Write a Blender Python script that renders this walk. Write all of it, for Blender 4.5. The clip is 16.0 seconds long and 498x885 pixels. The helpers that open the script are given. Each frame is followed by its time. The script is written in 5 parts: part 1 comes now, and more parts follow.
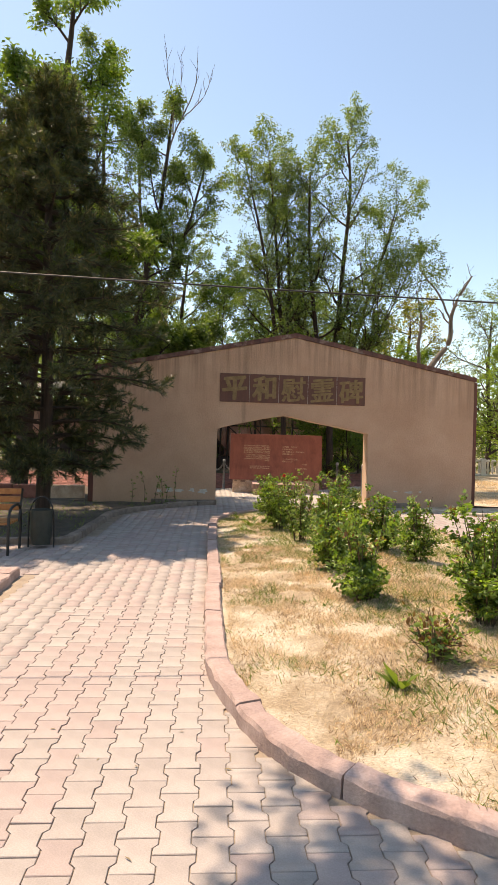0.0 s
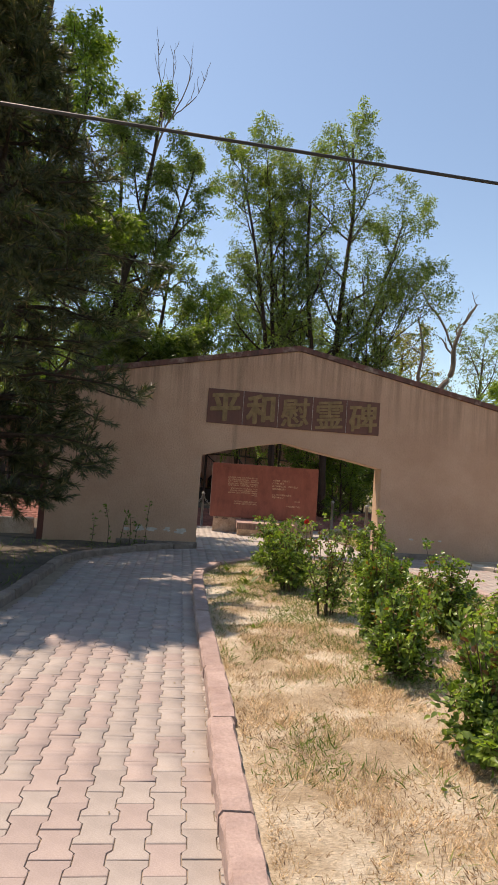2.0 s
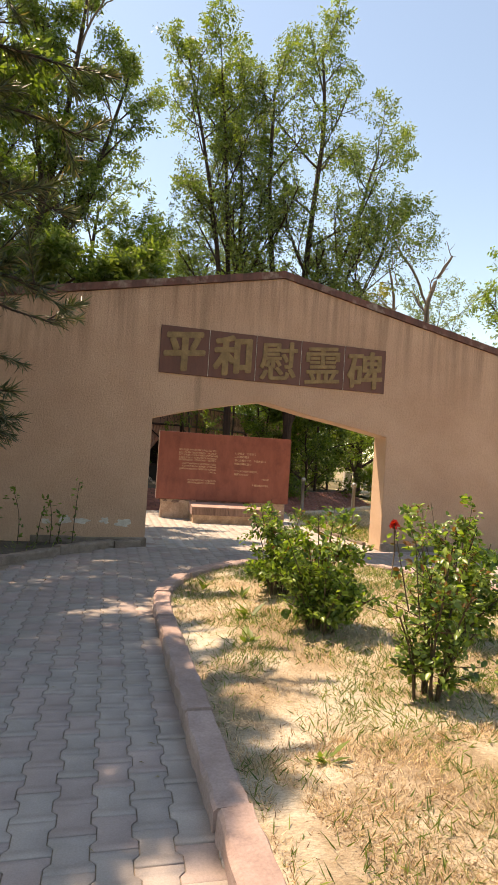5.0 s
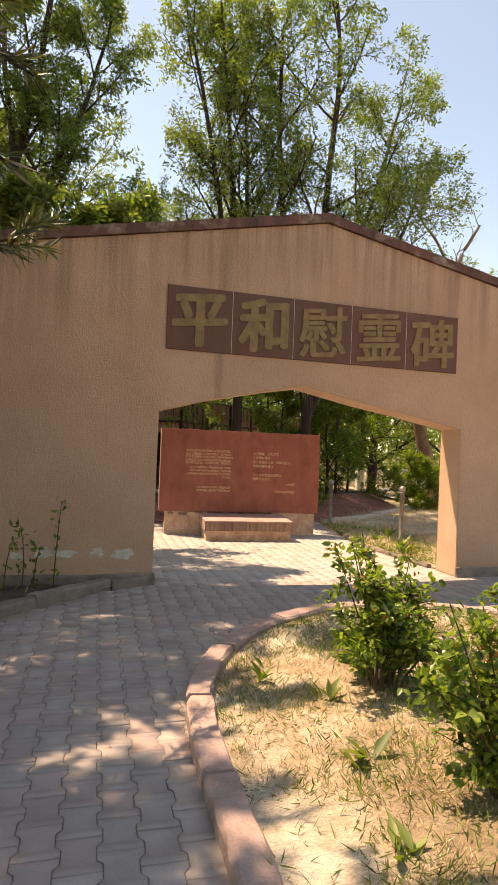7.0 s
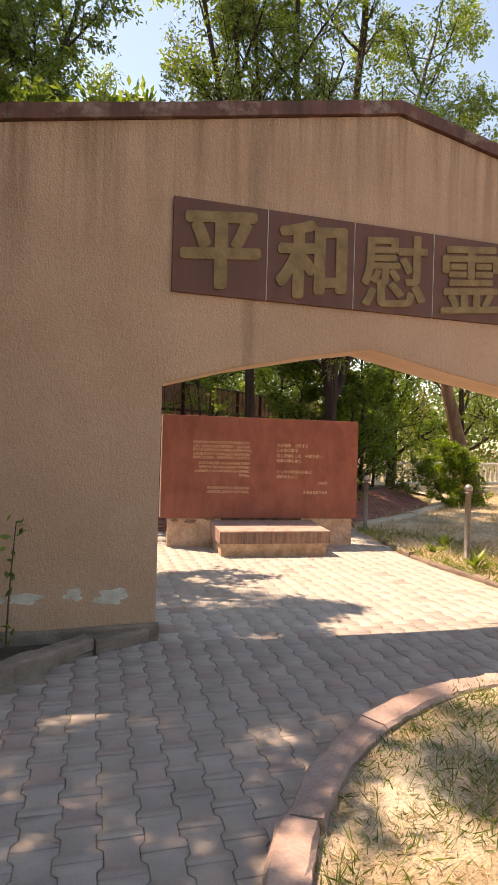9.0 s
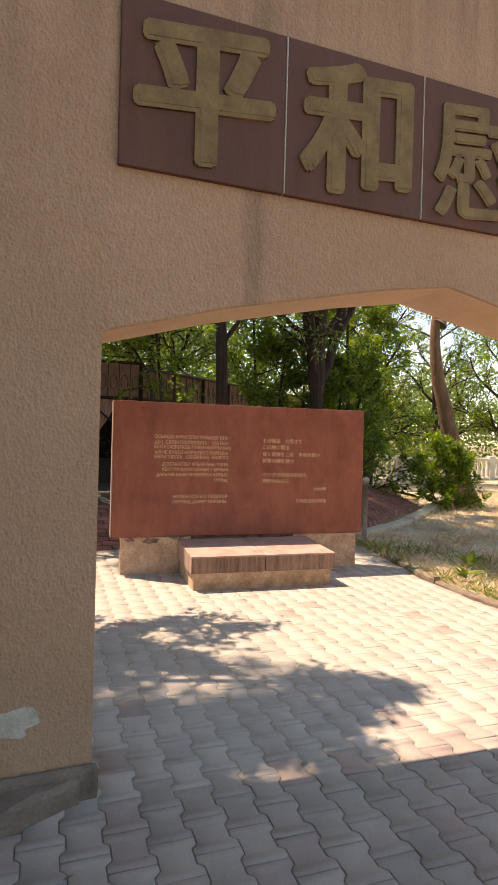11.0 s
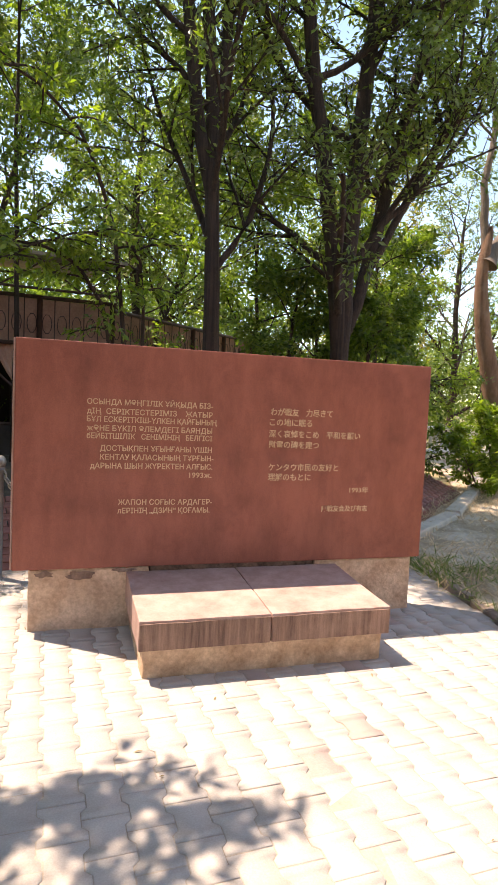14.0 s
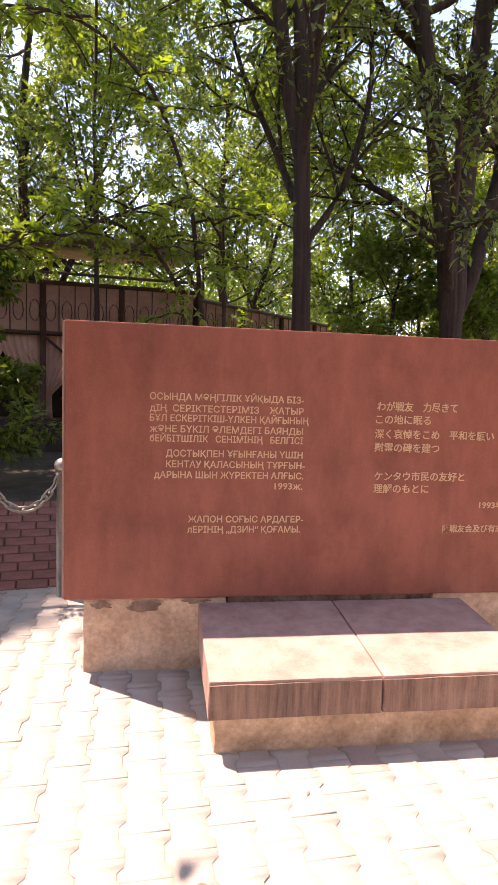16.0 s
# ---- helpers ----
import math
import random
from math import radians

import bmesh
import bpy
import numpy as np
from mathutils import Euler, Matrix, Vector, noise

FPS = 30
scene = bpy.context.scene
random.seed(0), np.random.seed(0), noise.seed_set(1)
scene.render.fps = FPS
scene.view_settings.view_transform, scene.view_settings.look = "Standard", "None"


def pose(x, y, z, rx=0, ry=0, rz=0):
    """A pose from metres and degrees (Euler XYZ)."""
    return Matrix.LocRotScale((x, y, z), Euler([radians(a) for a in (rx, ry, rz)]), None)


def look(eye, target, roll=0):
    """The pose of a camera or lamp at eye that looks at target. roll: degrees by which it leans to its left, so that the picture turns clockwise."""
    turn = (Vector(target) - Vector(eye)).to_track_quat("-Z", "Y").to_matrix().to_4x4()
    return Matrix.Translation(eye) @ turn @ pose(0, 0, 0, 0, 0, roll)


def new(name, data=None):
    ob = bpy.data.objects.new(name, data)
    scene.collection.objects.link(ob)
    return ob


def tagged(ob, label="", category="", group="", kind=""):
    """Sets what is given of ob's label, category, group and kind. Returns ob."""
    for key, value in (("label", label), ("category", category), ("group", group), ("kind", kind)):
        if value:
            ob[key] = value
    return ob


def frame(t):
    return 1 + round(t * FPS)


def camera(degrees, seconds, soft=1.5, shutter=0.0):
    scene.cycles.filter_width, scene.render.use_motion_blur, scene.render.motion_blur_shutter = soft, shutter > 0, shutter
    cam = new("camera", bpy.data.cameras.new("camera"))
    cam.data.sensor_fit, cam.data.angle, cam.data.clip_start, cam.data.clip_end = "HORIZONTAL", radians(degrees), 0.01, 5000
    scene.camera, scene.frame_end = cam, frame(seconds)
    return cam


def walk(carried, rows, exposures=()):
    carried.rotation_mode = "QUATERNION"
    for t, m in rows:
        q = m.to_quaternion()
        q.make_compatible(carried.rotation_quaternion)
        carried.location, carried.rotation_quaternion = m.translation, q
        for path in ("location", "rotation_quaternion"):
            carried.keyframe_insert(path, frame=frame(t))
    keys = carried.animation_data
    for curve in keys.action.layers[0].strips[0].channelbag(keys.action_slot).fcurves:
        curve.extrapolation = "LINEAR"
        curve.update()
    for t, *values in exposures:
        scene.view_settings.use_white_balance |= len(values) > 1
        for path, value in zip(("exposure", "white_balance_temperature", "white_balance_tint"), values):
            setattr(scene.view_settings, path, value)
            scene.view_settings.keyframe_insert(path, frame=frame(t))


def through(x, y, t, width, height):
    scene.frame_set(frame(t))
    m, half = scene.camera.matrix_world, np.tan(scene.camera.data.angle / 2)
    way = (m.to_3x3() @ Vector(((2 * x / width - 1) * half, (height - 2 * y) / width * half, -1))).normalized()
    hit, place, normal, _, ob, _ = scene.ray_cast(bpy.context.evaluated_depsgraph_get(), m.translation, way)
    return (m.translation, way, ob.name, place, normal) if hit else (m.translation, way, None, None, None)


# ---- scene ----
cam = camera(46.0, 16.0, 0.9)
PATH = [
    (0, (1.427, 0.859, 1.619), (1.607, 2.851, 1.615), 1.5),
    (0.5, (1.314, 1.517, 1.595), (1.459, 3.512, 1.616), 3.3),
    (1, (1.252, 2.118, 1.599), (1.388, 4.112, 1.668), 4.4),
    (1.5, (1.196, 2.885, 1.561), (1.411, 4.87, 1.671), 4.3),
    (2, (1.189, 3.483, 1.576), (1.47, 5.46, 1.686), 3.9),
    (2.5, (1.154, 4.088, 1.544), (1.542, 6.047, 1.64), 3.6),
    (3, (1.15, 4.675, 1.52), (1.611, 6.619, 1.606), 3.5),
    (3.5, (1.063, 5.278, 1.501), (1.574, 7.211, 1.546), 3.6),
    (4, (1.075, 5.77, 1.449), (1.592, 7.702, 1.493), 3.6),
    (6.3, (1.056, 8.335, 1.46), (1.616, 10.254, 1.499), 2.9),
    (6.5, (1.088, 8.586, 1.474), (1.655, 10.504, 1.511), 2.2),
    (7, (1.107, 9.124, 1.504), (1.666, 11.044, 1.534), 2.3),
    (7.5, (1.188, 9.622, 1.482), (1.739, 11.544, 1.514), 2.4),
    (8, (1.231, 10.188, 1.489), (1.781, 12.111, 1.506), 2.2),
    (8.5, (1.243, 10.704, 1.497), (1.801, 12.625, 1.497), 2.0),
    (9, (1.331, 11.228, 1.49), (1.902, 13.145, 1.491), 1.7),
    (9.2, (1.324, 11.429, 1.491), (1.904, 13.343, 1.484), 1.6),
    (11.3, (1.773, 13.407, 1.493), (2.494, 15.272, 1.473), 1.8),
    (11.5, (1.837, 13.587, 1.487), (2.568, 15.448, 1.455), 2.0),
    (12, (1.962, 14.034, 1.49), (2.736, 15.878, 1.441), 2.3),
    (12.2, (2.019, 14.19, 1.488), (2.809, 16.026, 1.423), 2.6),
    (12.5, (2.123, 14.447, 1.507), (2.923, 16.279, 1.439), 2.2),
    (13, (2.256, 14.826, 1.497), (3.061, 16.655, 1.399), 2.5),
    (13.5, (2.377, 15.189, 1.531), (3.137, 17.034, 1.404), 2.6),
    (14, (2.578, 15.549, 1.545), (3.292, 17.411, 1.398), 2.8),
    (14.5, (2.657, 15.907, 1.54), (3.299, 17.794, 1.373), 2.8),
    (15, (2.689, 16.115, 1.548), (3.283, 18.014, 1.353), 2.8),
    (15.5, (2.788, 16.244, 1.549), (3.312, 18.163, 1.349), 2.6),
    (16, (2.805, 16.3, 1.542), (3.227, 18.247, 1.357), 1.9),
]
EXPOSURES = [(0.0, 0.75, 8500, 20), (0.5, 0.4, 7950, 19), (1.0, 0.1, 7900, 17), (1.5, 0.1, 7900, 21), (2.0, 0.37, 7900, 20), (2.5, 0.5, 8000, 19), (3.0, 0.72, 8100, 17), (3.5, 0.77, 8200, 17), (4.0, 0.9, 8400, 18), (6.5, 0.95, 10500, 25), (8.0, 1.12, 10300, 27), (9.0, 1.1, 9700, 26), (11.5, 1.02, 9000, 20), (13.0, 1.42, 8200, 16), (14.0, 1.4, 8000, 22), (14.5, 1.0, 8600, 36), (15.0, 1.3, 8400, 35), (15.5, 1.56, 8200, 34), (16.0, 1.58, 8300, 37)]
walk(cam, [(t, look(eye, target, roll)) for t, eye, target, roll in PATH], EXPOSURES)

# ---- sky, sun, exposure ----
SUN_WAY = Vector((0.36, -0.30, -1.0)).normalized()
world = bpy.data.worlds.new("sky")
scene.world = world
world.use_nodes = True
wn, wl = world.node_tree.nodes, world.node_tree.links
sky = wn.new("ShaderNodeTexSky")
sky.sky_type = "NISHITA"
sky.sun_disc = False
sky.sun_elevation = math.asin(-SUN_WAY.z)
sky.sun_rotation = math.atan2(-SUN_WAY.x, -SUN_WAY.y)
sky.air_density, sky.dust_density, sky.ozone_density = 1.0, 0.35, 1.0
wn["Background"].inputs["Strength"].default_value = 0.165
haze = wn.new("ShaderNodeMix")
haze.data_type, haze.blend_type = "RGBA", "MULTIPLY"
haze.inputs[0].default_value, haze.inputs[7].default_value = 1.0, (0.88, 1.0, 1.0, 1)
wl.new(sky.outputs["Color"], haze.inputs[6])
wl.new(haze.outputs[2], wn["Background"].inputs["Color"])
sun = new("sun", bpy.data.lights.new("sun", "SUN"))
sun.data.energy, sun.data.angle, sun.data.color = 4.3, radians(0.55), (1.0, 0.94, 0.84)
sun.rotation_euler = SUN_WAY.to_track_quat("-Z", "Y").to_euler()


# ---- materials ----
def graph(name):
    m = bpy.data.materials.new(name)
    m.use_nodes = True
    nt = m.node_tree
    return m, nt, nt.nodes, nt.links, nt.nodes["Principled BSDF"]


def node(nt, kind, **given):
    n = nt.nodes.new(kind)
    for k, v in given.items():
        n.inputs[k].default_value = v
    return n


def noise_at(nt, coord, scale, detail=5.0, rough=0.6):
    n = node(nt, "ShaderNodeTexNoise", Scale=scale, Detail=detail, Roughness=rough)
    nt.links.new(coord, n.inputs["Vector"])
    return n.outputs["Fac"]


def stretch(nt, coord, sx, sy, sz):
    n = node(nt, "ShaderNodeMapping", Scale=(sx, sy, sz))
    nt.links.new(coord, n.inputs["Vector"])
    return n.outputs["Vector"]


def ramp(nt, fac, stops):
    n = nt.nodes.new("ShaderNodeValToRGB")
    el = n.color_ramp.elements
    while len(el) < len(stops):
        el.new(0.5)
    for e, (at, c) in zip(el, stops):
        e.position = at
        e.color = (*c, 1) if len(c) == 3 else c
    nt.links.new(fac, n.inputs["Fac"])
    return n.outputs["Color"]


def mix(nt, fac, a, b, blend="MIX"):
    n = nt.nodes.new("ShaderNodeMix")
    n.data_type, n.blend_type = "RGBA", blend
    for socket, v in ((n.inputs[0], fac), (n.inputs[6], a), (n.inputs[7], b)):
        if isinstance(v, (int, float)):
            socket.default_value = v
        elif isinstance(v, tuple):
            socket.default_value = (*v, 1)
        else:
            nt.links.new(v, socket)
    return n.outputs[2]


def calc(nt, op, a, b=0.0, clamp=False):
    n = nt.nodes.new("ShaderNodeMath")
    n.operation, n.use_clamp = op, clamp
    for socket, v in zip(n.inputs, (a, b)):
        if isinstance(v, (int, float)):
            socket.default_value = v
        else:
            nt.links.new(v, socket)
    return n.outputs[0]


def grey(v):
    return (v, v, v)


def bumped(nt, bsdf, height, strength, distance=0.01):
    b = node(nt, "ShaderNodeBump", Strength=strength, Distance=distance)
    nt.links.new(height, b.inputs["Height"])
    nt.links.new(b.outputs["Normal"], bsdf.inputs["Normal"])


def surface(name, dark, light, coarse=3.0, fine=60.0, rough=0.85, bump=0.3, metal=0.0, speck=0.25, vary=0.0, depth=0.01):
    """A surface of two tones in large patches, with fine grain and relief; vary: how far pieces differ from one another."""
    m, nt, nodes, links, bsdf = graph(name)
    co = nodes.new("ShaderNodeTexCoord").outputs["Object"]
    big, small = noise_at(nt, co, coarse), noise_at(nt, co, fine, 4.0)
    col = ramp(nt, big, [(0.32, dark), (0.68, light)])
    grain = ramp(nt, small, [(0.25, grey(1 - speck)), (0.75, grey(1.0))])
    col = mix(nt, 1.0, col, grain, "MULTIPLY")
    if vary:
        info = nodes.new("ShaderNodeObjectInfo").outputs["Random"]
        isle = nodes.new("ShaderNodeNewGeometry").outputs["Random Per Island"]
        both = calc(nt, "FRACT", calc(nt, "ADD", info, isle))
        col = mix(nt, 1.0, col, ramp(nt, both, [(0.0, grey(1 - vary)), (1.0, grey(1.0))]), "MULTIPLY")
    links.new(col, bsdf.inputs["Base Color"])
    bsdf.inputs["Roughness"].default_value, bsdf.inputs["Metallic"].default_value = rough, metal
    bumped(nt, bsdf, small, bump, depth)
    return m


def leaf_material(name, dark, light, shine=0.45, through=0.4, glow=(1.5, 1.7, 0.55)):
    """Leaves that differ from one another, shine a little and let light through."""
    m, nt, nodes, links, bsdf = graph(name)
    isle = nodes.new("ShaderNodeNewGeometry").outputs["Random Per Island"]
    co = nodes.new("ShaderNodeTexCoord").outputs["Object"]
    patch = noise_at(nt, co, 0.7, 2.0)
    fac = calc(nt, "ADD", calc(nt, "MULTIPLY", isle, 0.6), calc(nt, "MULTIPLY", patch, 0.4))
    col = ramp(nt, fac, [(0.2, dark), (0.75, light)])
    links.new(col, bsdf.inputs["Base Color"])
    bsdf.inputs["Roughness"].default_value = shine
    tr = nodes.new("ShaderNodeBsdfTranslucent")
    links.new(mix(nt, 1.0, col, glow, "MULTIPLY"), tr.inputs["Color"])
    ms = nodes.new("ShaderNodeMixShader")
    ms.inputs[0].default_value = through
    links.new(bsdf.outputs[0], ms.inputs[1])
    links.new(tr.outputs[0], ms.inputs[2])
    links.new(ms.outputs[0], nodes["Material Output"].inputs["Surface"])
    return m


def stucco_material():
    """Beige sprayed stucco: pebbly relief, rain streaks that run down from the coping, greyer foot."""
    m, nt, nodes, links, bsdf = graph("beige_stucco")
    co = nodes.new("ShaderNodeTexCoord").outputs["Object"]
    sep = nodes.new("ShaderNodeSeparateXYZ")
    links.new(co, sep.inputs[0])
    roof = calc(nt, "SUBTRACT", 4.36, calc(nt, "MULTIPLY", calc(nt, "ABSOLUTE", calc(nt, "SUBTRACT", sep.outputs["X"], 3.88)), 0.2))
    below = calc(nt, "SUBTRACT", roof, sep.outputs["Z"])
    col = ramp(nt, noise_at(nt, co, 1.1), [(0.3, (0.47, 0.28, 0.185)), (0.7, (0.57, 0.362, 0.25))])
    streak = noise_at(nt, stretch(nt, co, 7.0, 7.0, 0.35), 1.0, 4.0, 0.65)
    thin = noise_at(nt, stretch(nt, co, 22.0, 22.0, 0.8), 1.0, 3.0, 0.6)
    near = calc(nt, "SUBTRACT", 1.0, calc(nt, "MULTIPLY", below, 0.75), True)
    drip = calc(nt, "MULTIPLY", calc(nt, "MULTIPLY", calc(nt, "SUBTRACT", calc(nt, "ADD", streak, calc(nt, "MULTIPLY", thin, 0.4)), 0.62, True), 4.5, True), near)
    col = mix(nt, calc(nt, "MULTIPLY", drip, 0.6), col, (0.20, 0.115, 0.075))
    run = calc(nt, "SUBTRACT", 1.0, calc(nt, "MULTIPLY", calc(nt, "ABSOLUTE", calc(nt, "SUBTRACT", calc(nt, "ADD", sep.outputs["X"], calc(nt, "MULTIPLY", calc(nt, "SUBTRACT", thin, 0.5), 0.12)), 2.62)), 13.0), True)
    col = mix(nt, calc(nt, "MULTIPLY", run, calc(nt, "MULTIPLY", noise_at(nt, co, 16.0, 5.0, 0.7), 0.95)), col, (0.20, 0.13, 0.085))
    pit = node(nt, "ShaderNodeTexVoronoi", Scale=75.0)
    links.new(stretch(nt, co, 1.0, 1.0, 0.85), pit.inputs["Vector"])
    rough_relief = calc(nt, "ADD", noise_at(nt, stretch(nt, co, 1.0, 1.0, 0.6), 34.0, 5.0, 0.66), calc(nt, "MULTIPLY", pit.outputs["Distance"], 0.3))
    col = mix(nt, 1.0, col, ramp(nt, rough_relief, [(0.35, grey(0.86)), (0.75, grey(1.0))]), "MULTIPLY")
    links.new(col, bsdf.inputs["Base Color"])
    bsdf.inputs["Roughness"].default_value = 0.9
    bumped(nt, bsdf, rough_relief, 0.8, 0.018)
    return m


def streaked_material(name, dark, light, worn, rough, amount=0.5, relief=0.18, tall=1.1, across=6.5):
    """Paint or stone with long upright runs and worn blotches."""
    m, nt, nodes, links, bsdf = graph(name)
    co = nodes.new("ShaderNodeTexCoord").outputs["Object"]
    runs = noise_at(nt, stretch(nt, co, across, across, tall), 1.0, 6.0, 0.7)
    blot = noise_at(nt, co, 3.2, 7.0, 0.68)
    fine = noise_at(nt, co, 120.0, 3.0)
    col = ramp(nt, runs, [(0.3, dark), (0.62, light)])
    col = mix(nt, calc(nt, "MULTIPLY", ramp(nt, blot, [(0.52, grey(0)), (0.72, grey(1))]), amount), col, worn)
    col = mix(nt, 1.0, col, ramp(nt, fine, [(0.3, grey(0.84)), (0.7, grey(1.0))]), "MULTIPLY")
    links.new(col, bsdf.inputs["Base Color"])
    links.new(ramp(nt, blot, [(0.3, grey(rough - 0.1)), (0.7, grey(rough + 0.1))]), bsdf.inputs["Roughness"])
    bumped(nt, bsdf, calc(nt, "ADD", calc(nt, "ADD", fine, blot), runs), relief, 0.004 + 0.02 * (relief > 0.5))
    return m


def lawn_material():
    """Bare loam with pale patches and thatch."""
    m, nt, nodes, links, bsdf = graph("dry_lawn_soil")
    co = nodes.new("ShaderNodeTexCoord").outputs["Object"]
    col = ramp(nt, noise_at(nt, co, 1.3, 6.0, 0.7), [(0.32, (0.32, 0.225, 0.135)), (0.46, (0.50, 0.38, 0.25)), (0.56, (0.68, 0.56, 0.41)), (0.68, (0.80, 0.71, 0.57))])
    thatch = noise_at(nt, stretch(nt, co, 1.0, 2.0, 1.0), 48.0, 6.0, 0.75)
    col = mix(nt, 1.0, col, ramp(nt, thatch, [(0.3, grey(0.45)), (0.62, grey(1.0))]), "MULTIPLY")
    links.new(col, bsdf.inputs["Base Color"])
    bsdf.inputs["Roughness"].default_value = 0.95
    bumped(nt, bsdf, thatch, 0.8, 0.02)
    return m


STUCCO = stucco_material()
# Smooth peach plaster, its colour lightened for light bounced up from the paving.
SOFFIT = surface("smooth_bounce_lit_plaster", (0.56, 0.37, 0.245), (0.66, 0.45, 0.31), 2.0, 45, 0.85, 0.25, speck=0.12)
COPING = streaked_material("flaking_oxblood_coping_paint", (0.065, 0.03, 0.023), (0.17, 0.068, 0.05), (0.46, 0.36, 0.29), 0.8, 0.75)
EDGE_PAINT = streaked_material("dark_red_edge_paint", (0.10, 0.036, 0.027), (0.17, 0.06, 0.045), (0.24, 0.12, 0.08), 0.75, 0.3)
SIGN_STONE = streaked_material("brown_sign_stone", (0.115, 0.045, 0.032), (0.16, 0.063, 0.044), (0.20, 0.095, 0.068), 0.7, 0.35)
SIGN_GOLD = surface("faded_ochre_paint", (0.20, 0.122, 0.05), (0.33, 0.21, 0.09), 6, 70, 0.7, 0.2)
STELE = streaked_material("red_brown_stele_stone", (0.22, 0.064, 0.044), (0.36, 0.112, 0.077), (0.17, 0.052, 0.038), 0.55, 0.6, 0.22, 1.9, 4.5)
STELE_TEXT = surface("faded_gilt_lettering", (0.62, 0.40, 0.25), (0.80, 0.58, 0.40), 8, 60, 0.6, 0.1)
PLINTH = surface("chipped_peach_render", (0.54, 0.35, 0.24), (0.78, 0.58, 0.44), 5, 40, 0.9, 0.6, speck=0.35)
BENCH_TOP = streaked_material("pinkish_stone_slab", (0.30, 0.175, 0.145), (0.46, 0.31, 0.265), (0.52, 0.38, 0.33), 0.75, 0.4)
BENCH_FOOT = surface("stained_ochre_render", (0.44, 0.28, 0.18), (0.74, 0.53, 0.37), 7, 50, 0.9, 0.6, speck=0.4)
DARK_RENDER = surface("mottled_dark_render", (0.12, 0.065, 0.05), (0.36, 0.23, 0.18), 14, 60, 0.85, 0.5, speck=0.4)
FASCIA = streaked_material("water_streaked_fascia", (0.10, 0.056, 0.042), (0.34, 0.21, 0.16), (0.46, 0.31, 0.24), 0.85, 0.4, 0.5, 1.6, 24.0)
PAVER_GREY = surface("grey_beige_paver", (0.345, 0.296, 0.264), (0.46, 0.393, 0.35), 4, 130, 0.85, 0.25, speck=0.22, vary=0.12, depth=0.004)
PAVER_PINK = surface("pink_paver", (0.355, 0.28, 0.253), (0.455, 0.36, 0.322), 4, 130, 0.85, 0.25, speck=0.22, vary=0.12, depth=0.004)
SAND = surface("joint_sand", (0.27, 0.205, 0.15), (0.40, 0.32, 0.24), 5, 90, 0.95, 0.4)
# Forecourt sand and pavers: tones raised for sun glare and bounce onto the stele.
SAND_PALE = surface("glare_paled_joint_sand", (0.36, 0.30, 0.245), (0.48, 0.41, 0.34), 5, 90, 0.95, 0.4)
PAVER_PALE = surface("glare_paled_paver", (0.41, 0.365, 0.325), (0.52, 0.465, 0.42), 4, 130, 0.85, 0.25, speck=0.2, vary=0.10, depth=0.004)
KERB = surface("pink_concrete_kerb", (0.38, 0.26, 0.225), (0.55, 0.40, 0.35), 5, 70, 0.88, 0.5, speck=0.3, vary=0.15)
KERB_PALE = surface("pale_concrete_kerb", (0.55, 0.46, 0.36), (0.7, 0.6, 0.48), 5, 70, 0.88, 0.4, vary=0.12)
KERB_GREY = surface("weathered_grey_kerb", (0.20, 0.15, 0.12), (0.36, 0.28, 0.225), 5, 70, 0.9, 0.5, speck=0.3, vary=0.15)
BRICK_RED = surface("red_bank_paver", (0.27, 0.095, 0.07), (0.42, 0.165, 0.125), 4, 70, 0.85, 0.3, vary=0.3)
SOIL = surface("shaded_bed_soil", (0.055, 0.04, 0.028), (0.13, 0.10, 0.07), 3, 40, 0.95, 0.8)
LAWN = lawn_material()
GROUND = surface("dry_ground", (0.20, 0.16, 0.08), (0.40, 0.32, 0.17), 0.5, 25, 0.95, 0.7, speck=0.4)
BARK = streaked_material("dark_elm_bark", (0.020, 0.012, 0.008), (0.075, 0.044, 0.030), (0.12, 0.085, 0.062), 0.92, 0.5, 1.0, 1.1, 26.0)
BARK_RED = streaked_material("stripped_red_bark", (0.13, 0.065, 0.035), (0.30, 0.165, 0.10), (0.38, 0.25, 0.17), 0.9, 0.5, 0.9)
BARK_GREY = streaked_material("grey_dead_bark", (0.10, 0.075, 0.055), (0.22, 0.17, 0.135), (0.3, 0.25, 0.2), 0.92, 0.5, 0.7)
STEM = surface("rose_stem", (0.06, 0.035, 0.02), (0.14, 0.09, 0.045), 8, 60, 0.8, 0.3)
LEAF_ELM = leaf_material("elm_leaf", (0.050, 0.088, 0.020), (0.150, 0.205, 0.050), 0.38, 0.54)
LEAF_WILLOW = leaf_material("grey_green_leaf", (0.075, 0.110, 0.042), (0.195, 0.235, 0.10), 0.36, 0.52)
LEAF_BRIGHT = leaf_material("sunny_leaf", (0.075, 0.125, 0.02), (0.22, 0.29, 0.05), 0.36, 0.52)
LEAF_ROSE = leaf_material("rose_leaf", (0.05, 0.10, 0.028), (0.25, 0.33, 0.08), 0.3, 0.45)
LEAF_YELLOW = leaf_material("yellow_leaf", (0.16, 0.15, 0.02), (0.34, 0.29, 0.05), 0.5, 0.4)
LEAF_TIP = leaf_material("reddish_shoot", (0.12, 0.045, 0.02), (0.24, 0.12, 0.04), 0.4, 0.35)
NEEDLE = leaf_material("pine_needle", (0.018, 0.031, 0.012), (0.095, 0.105, 0.04), 0.45, 0.2)
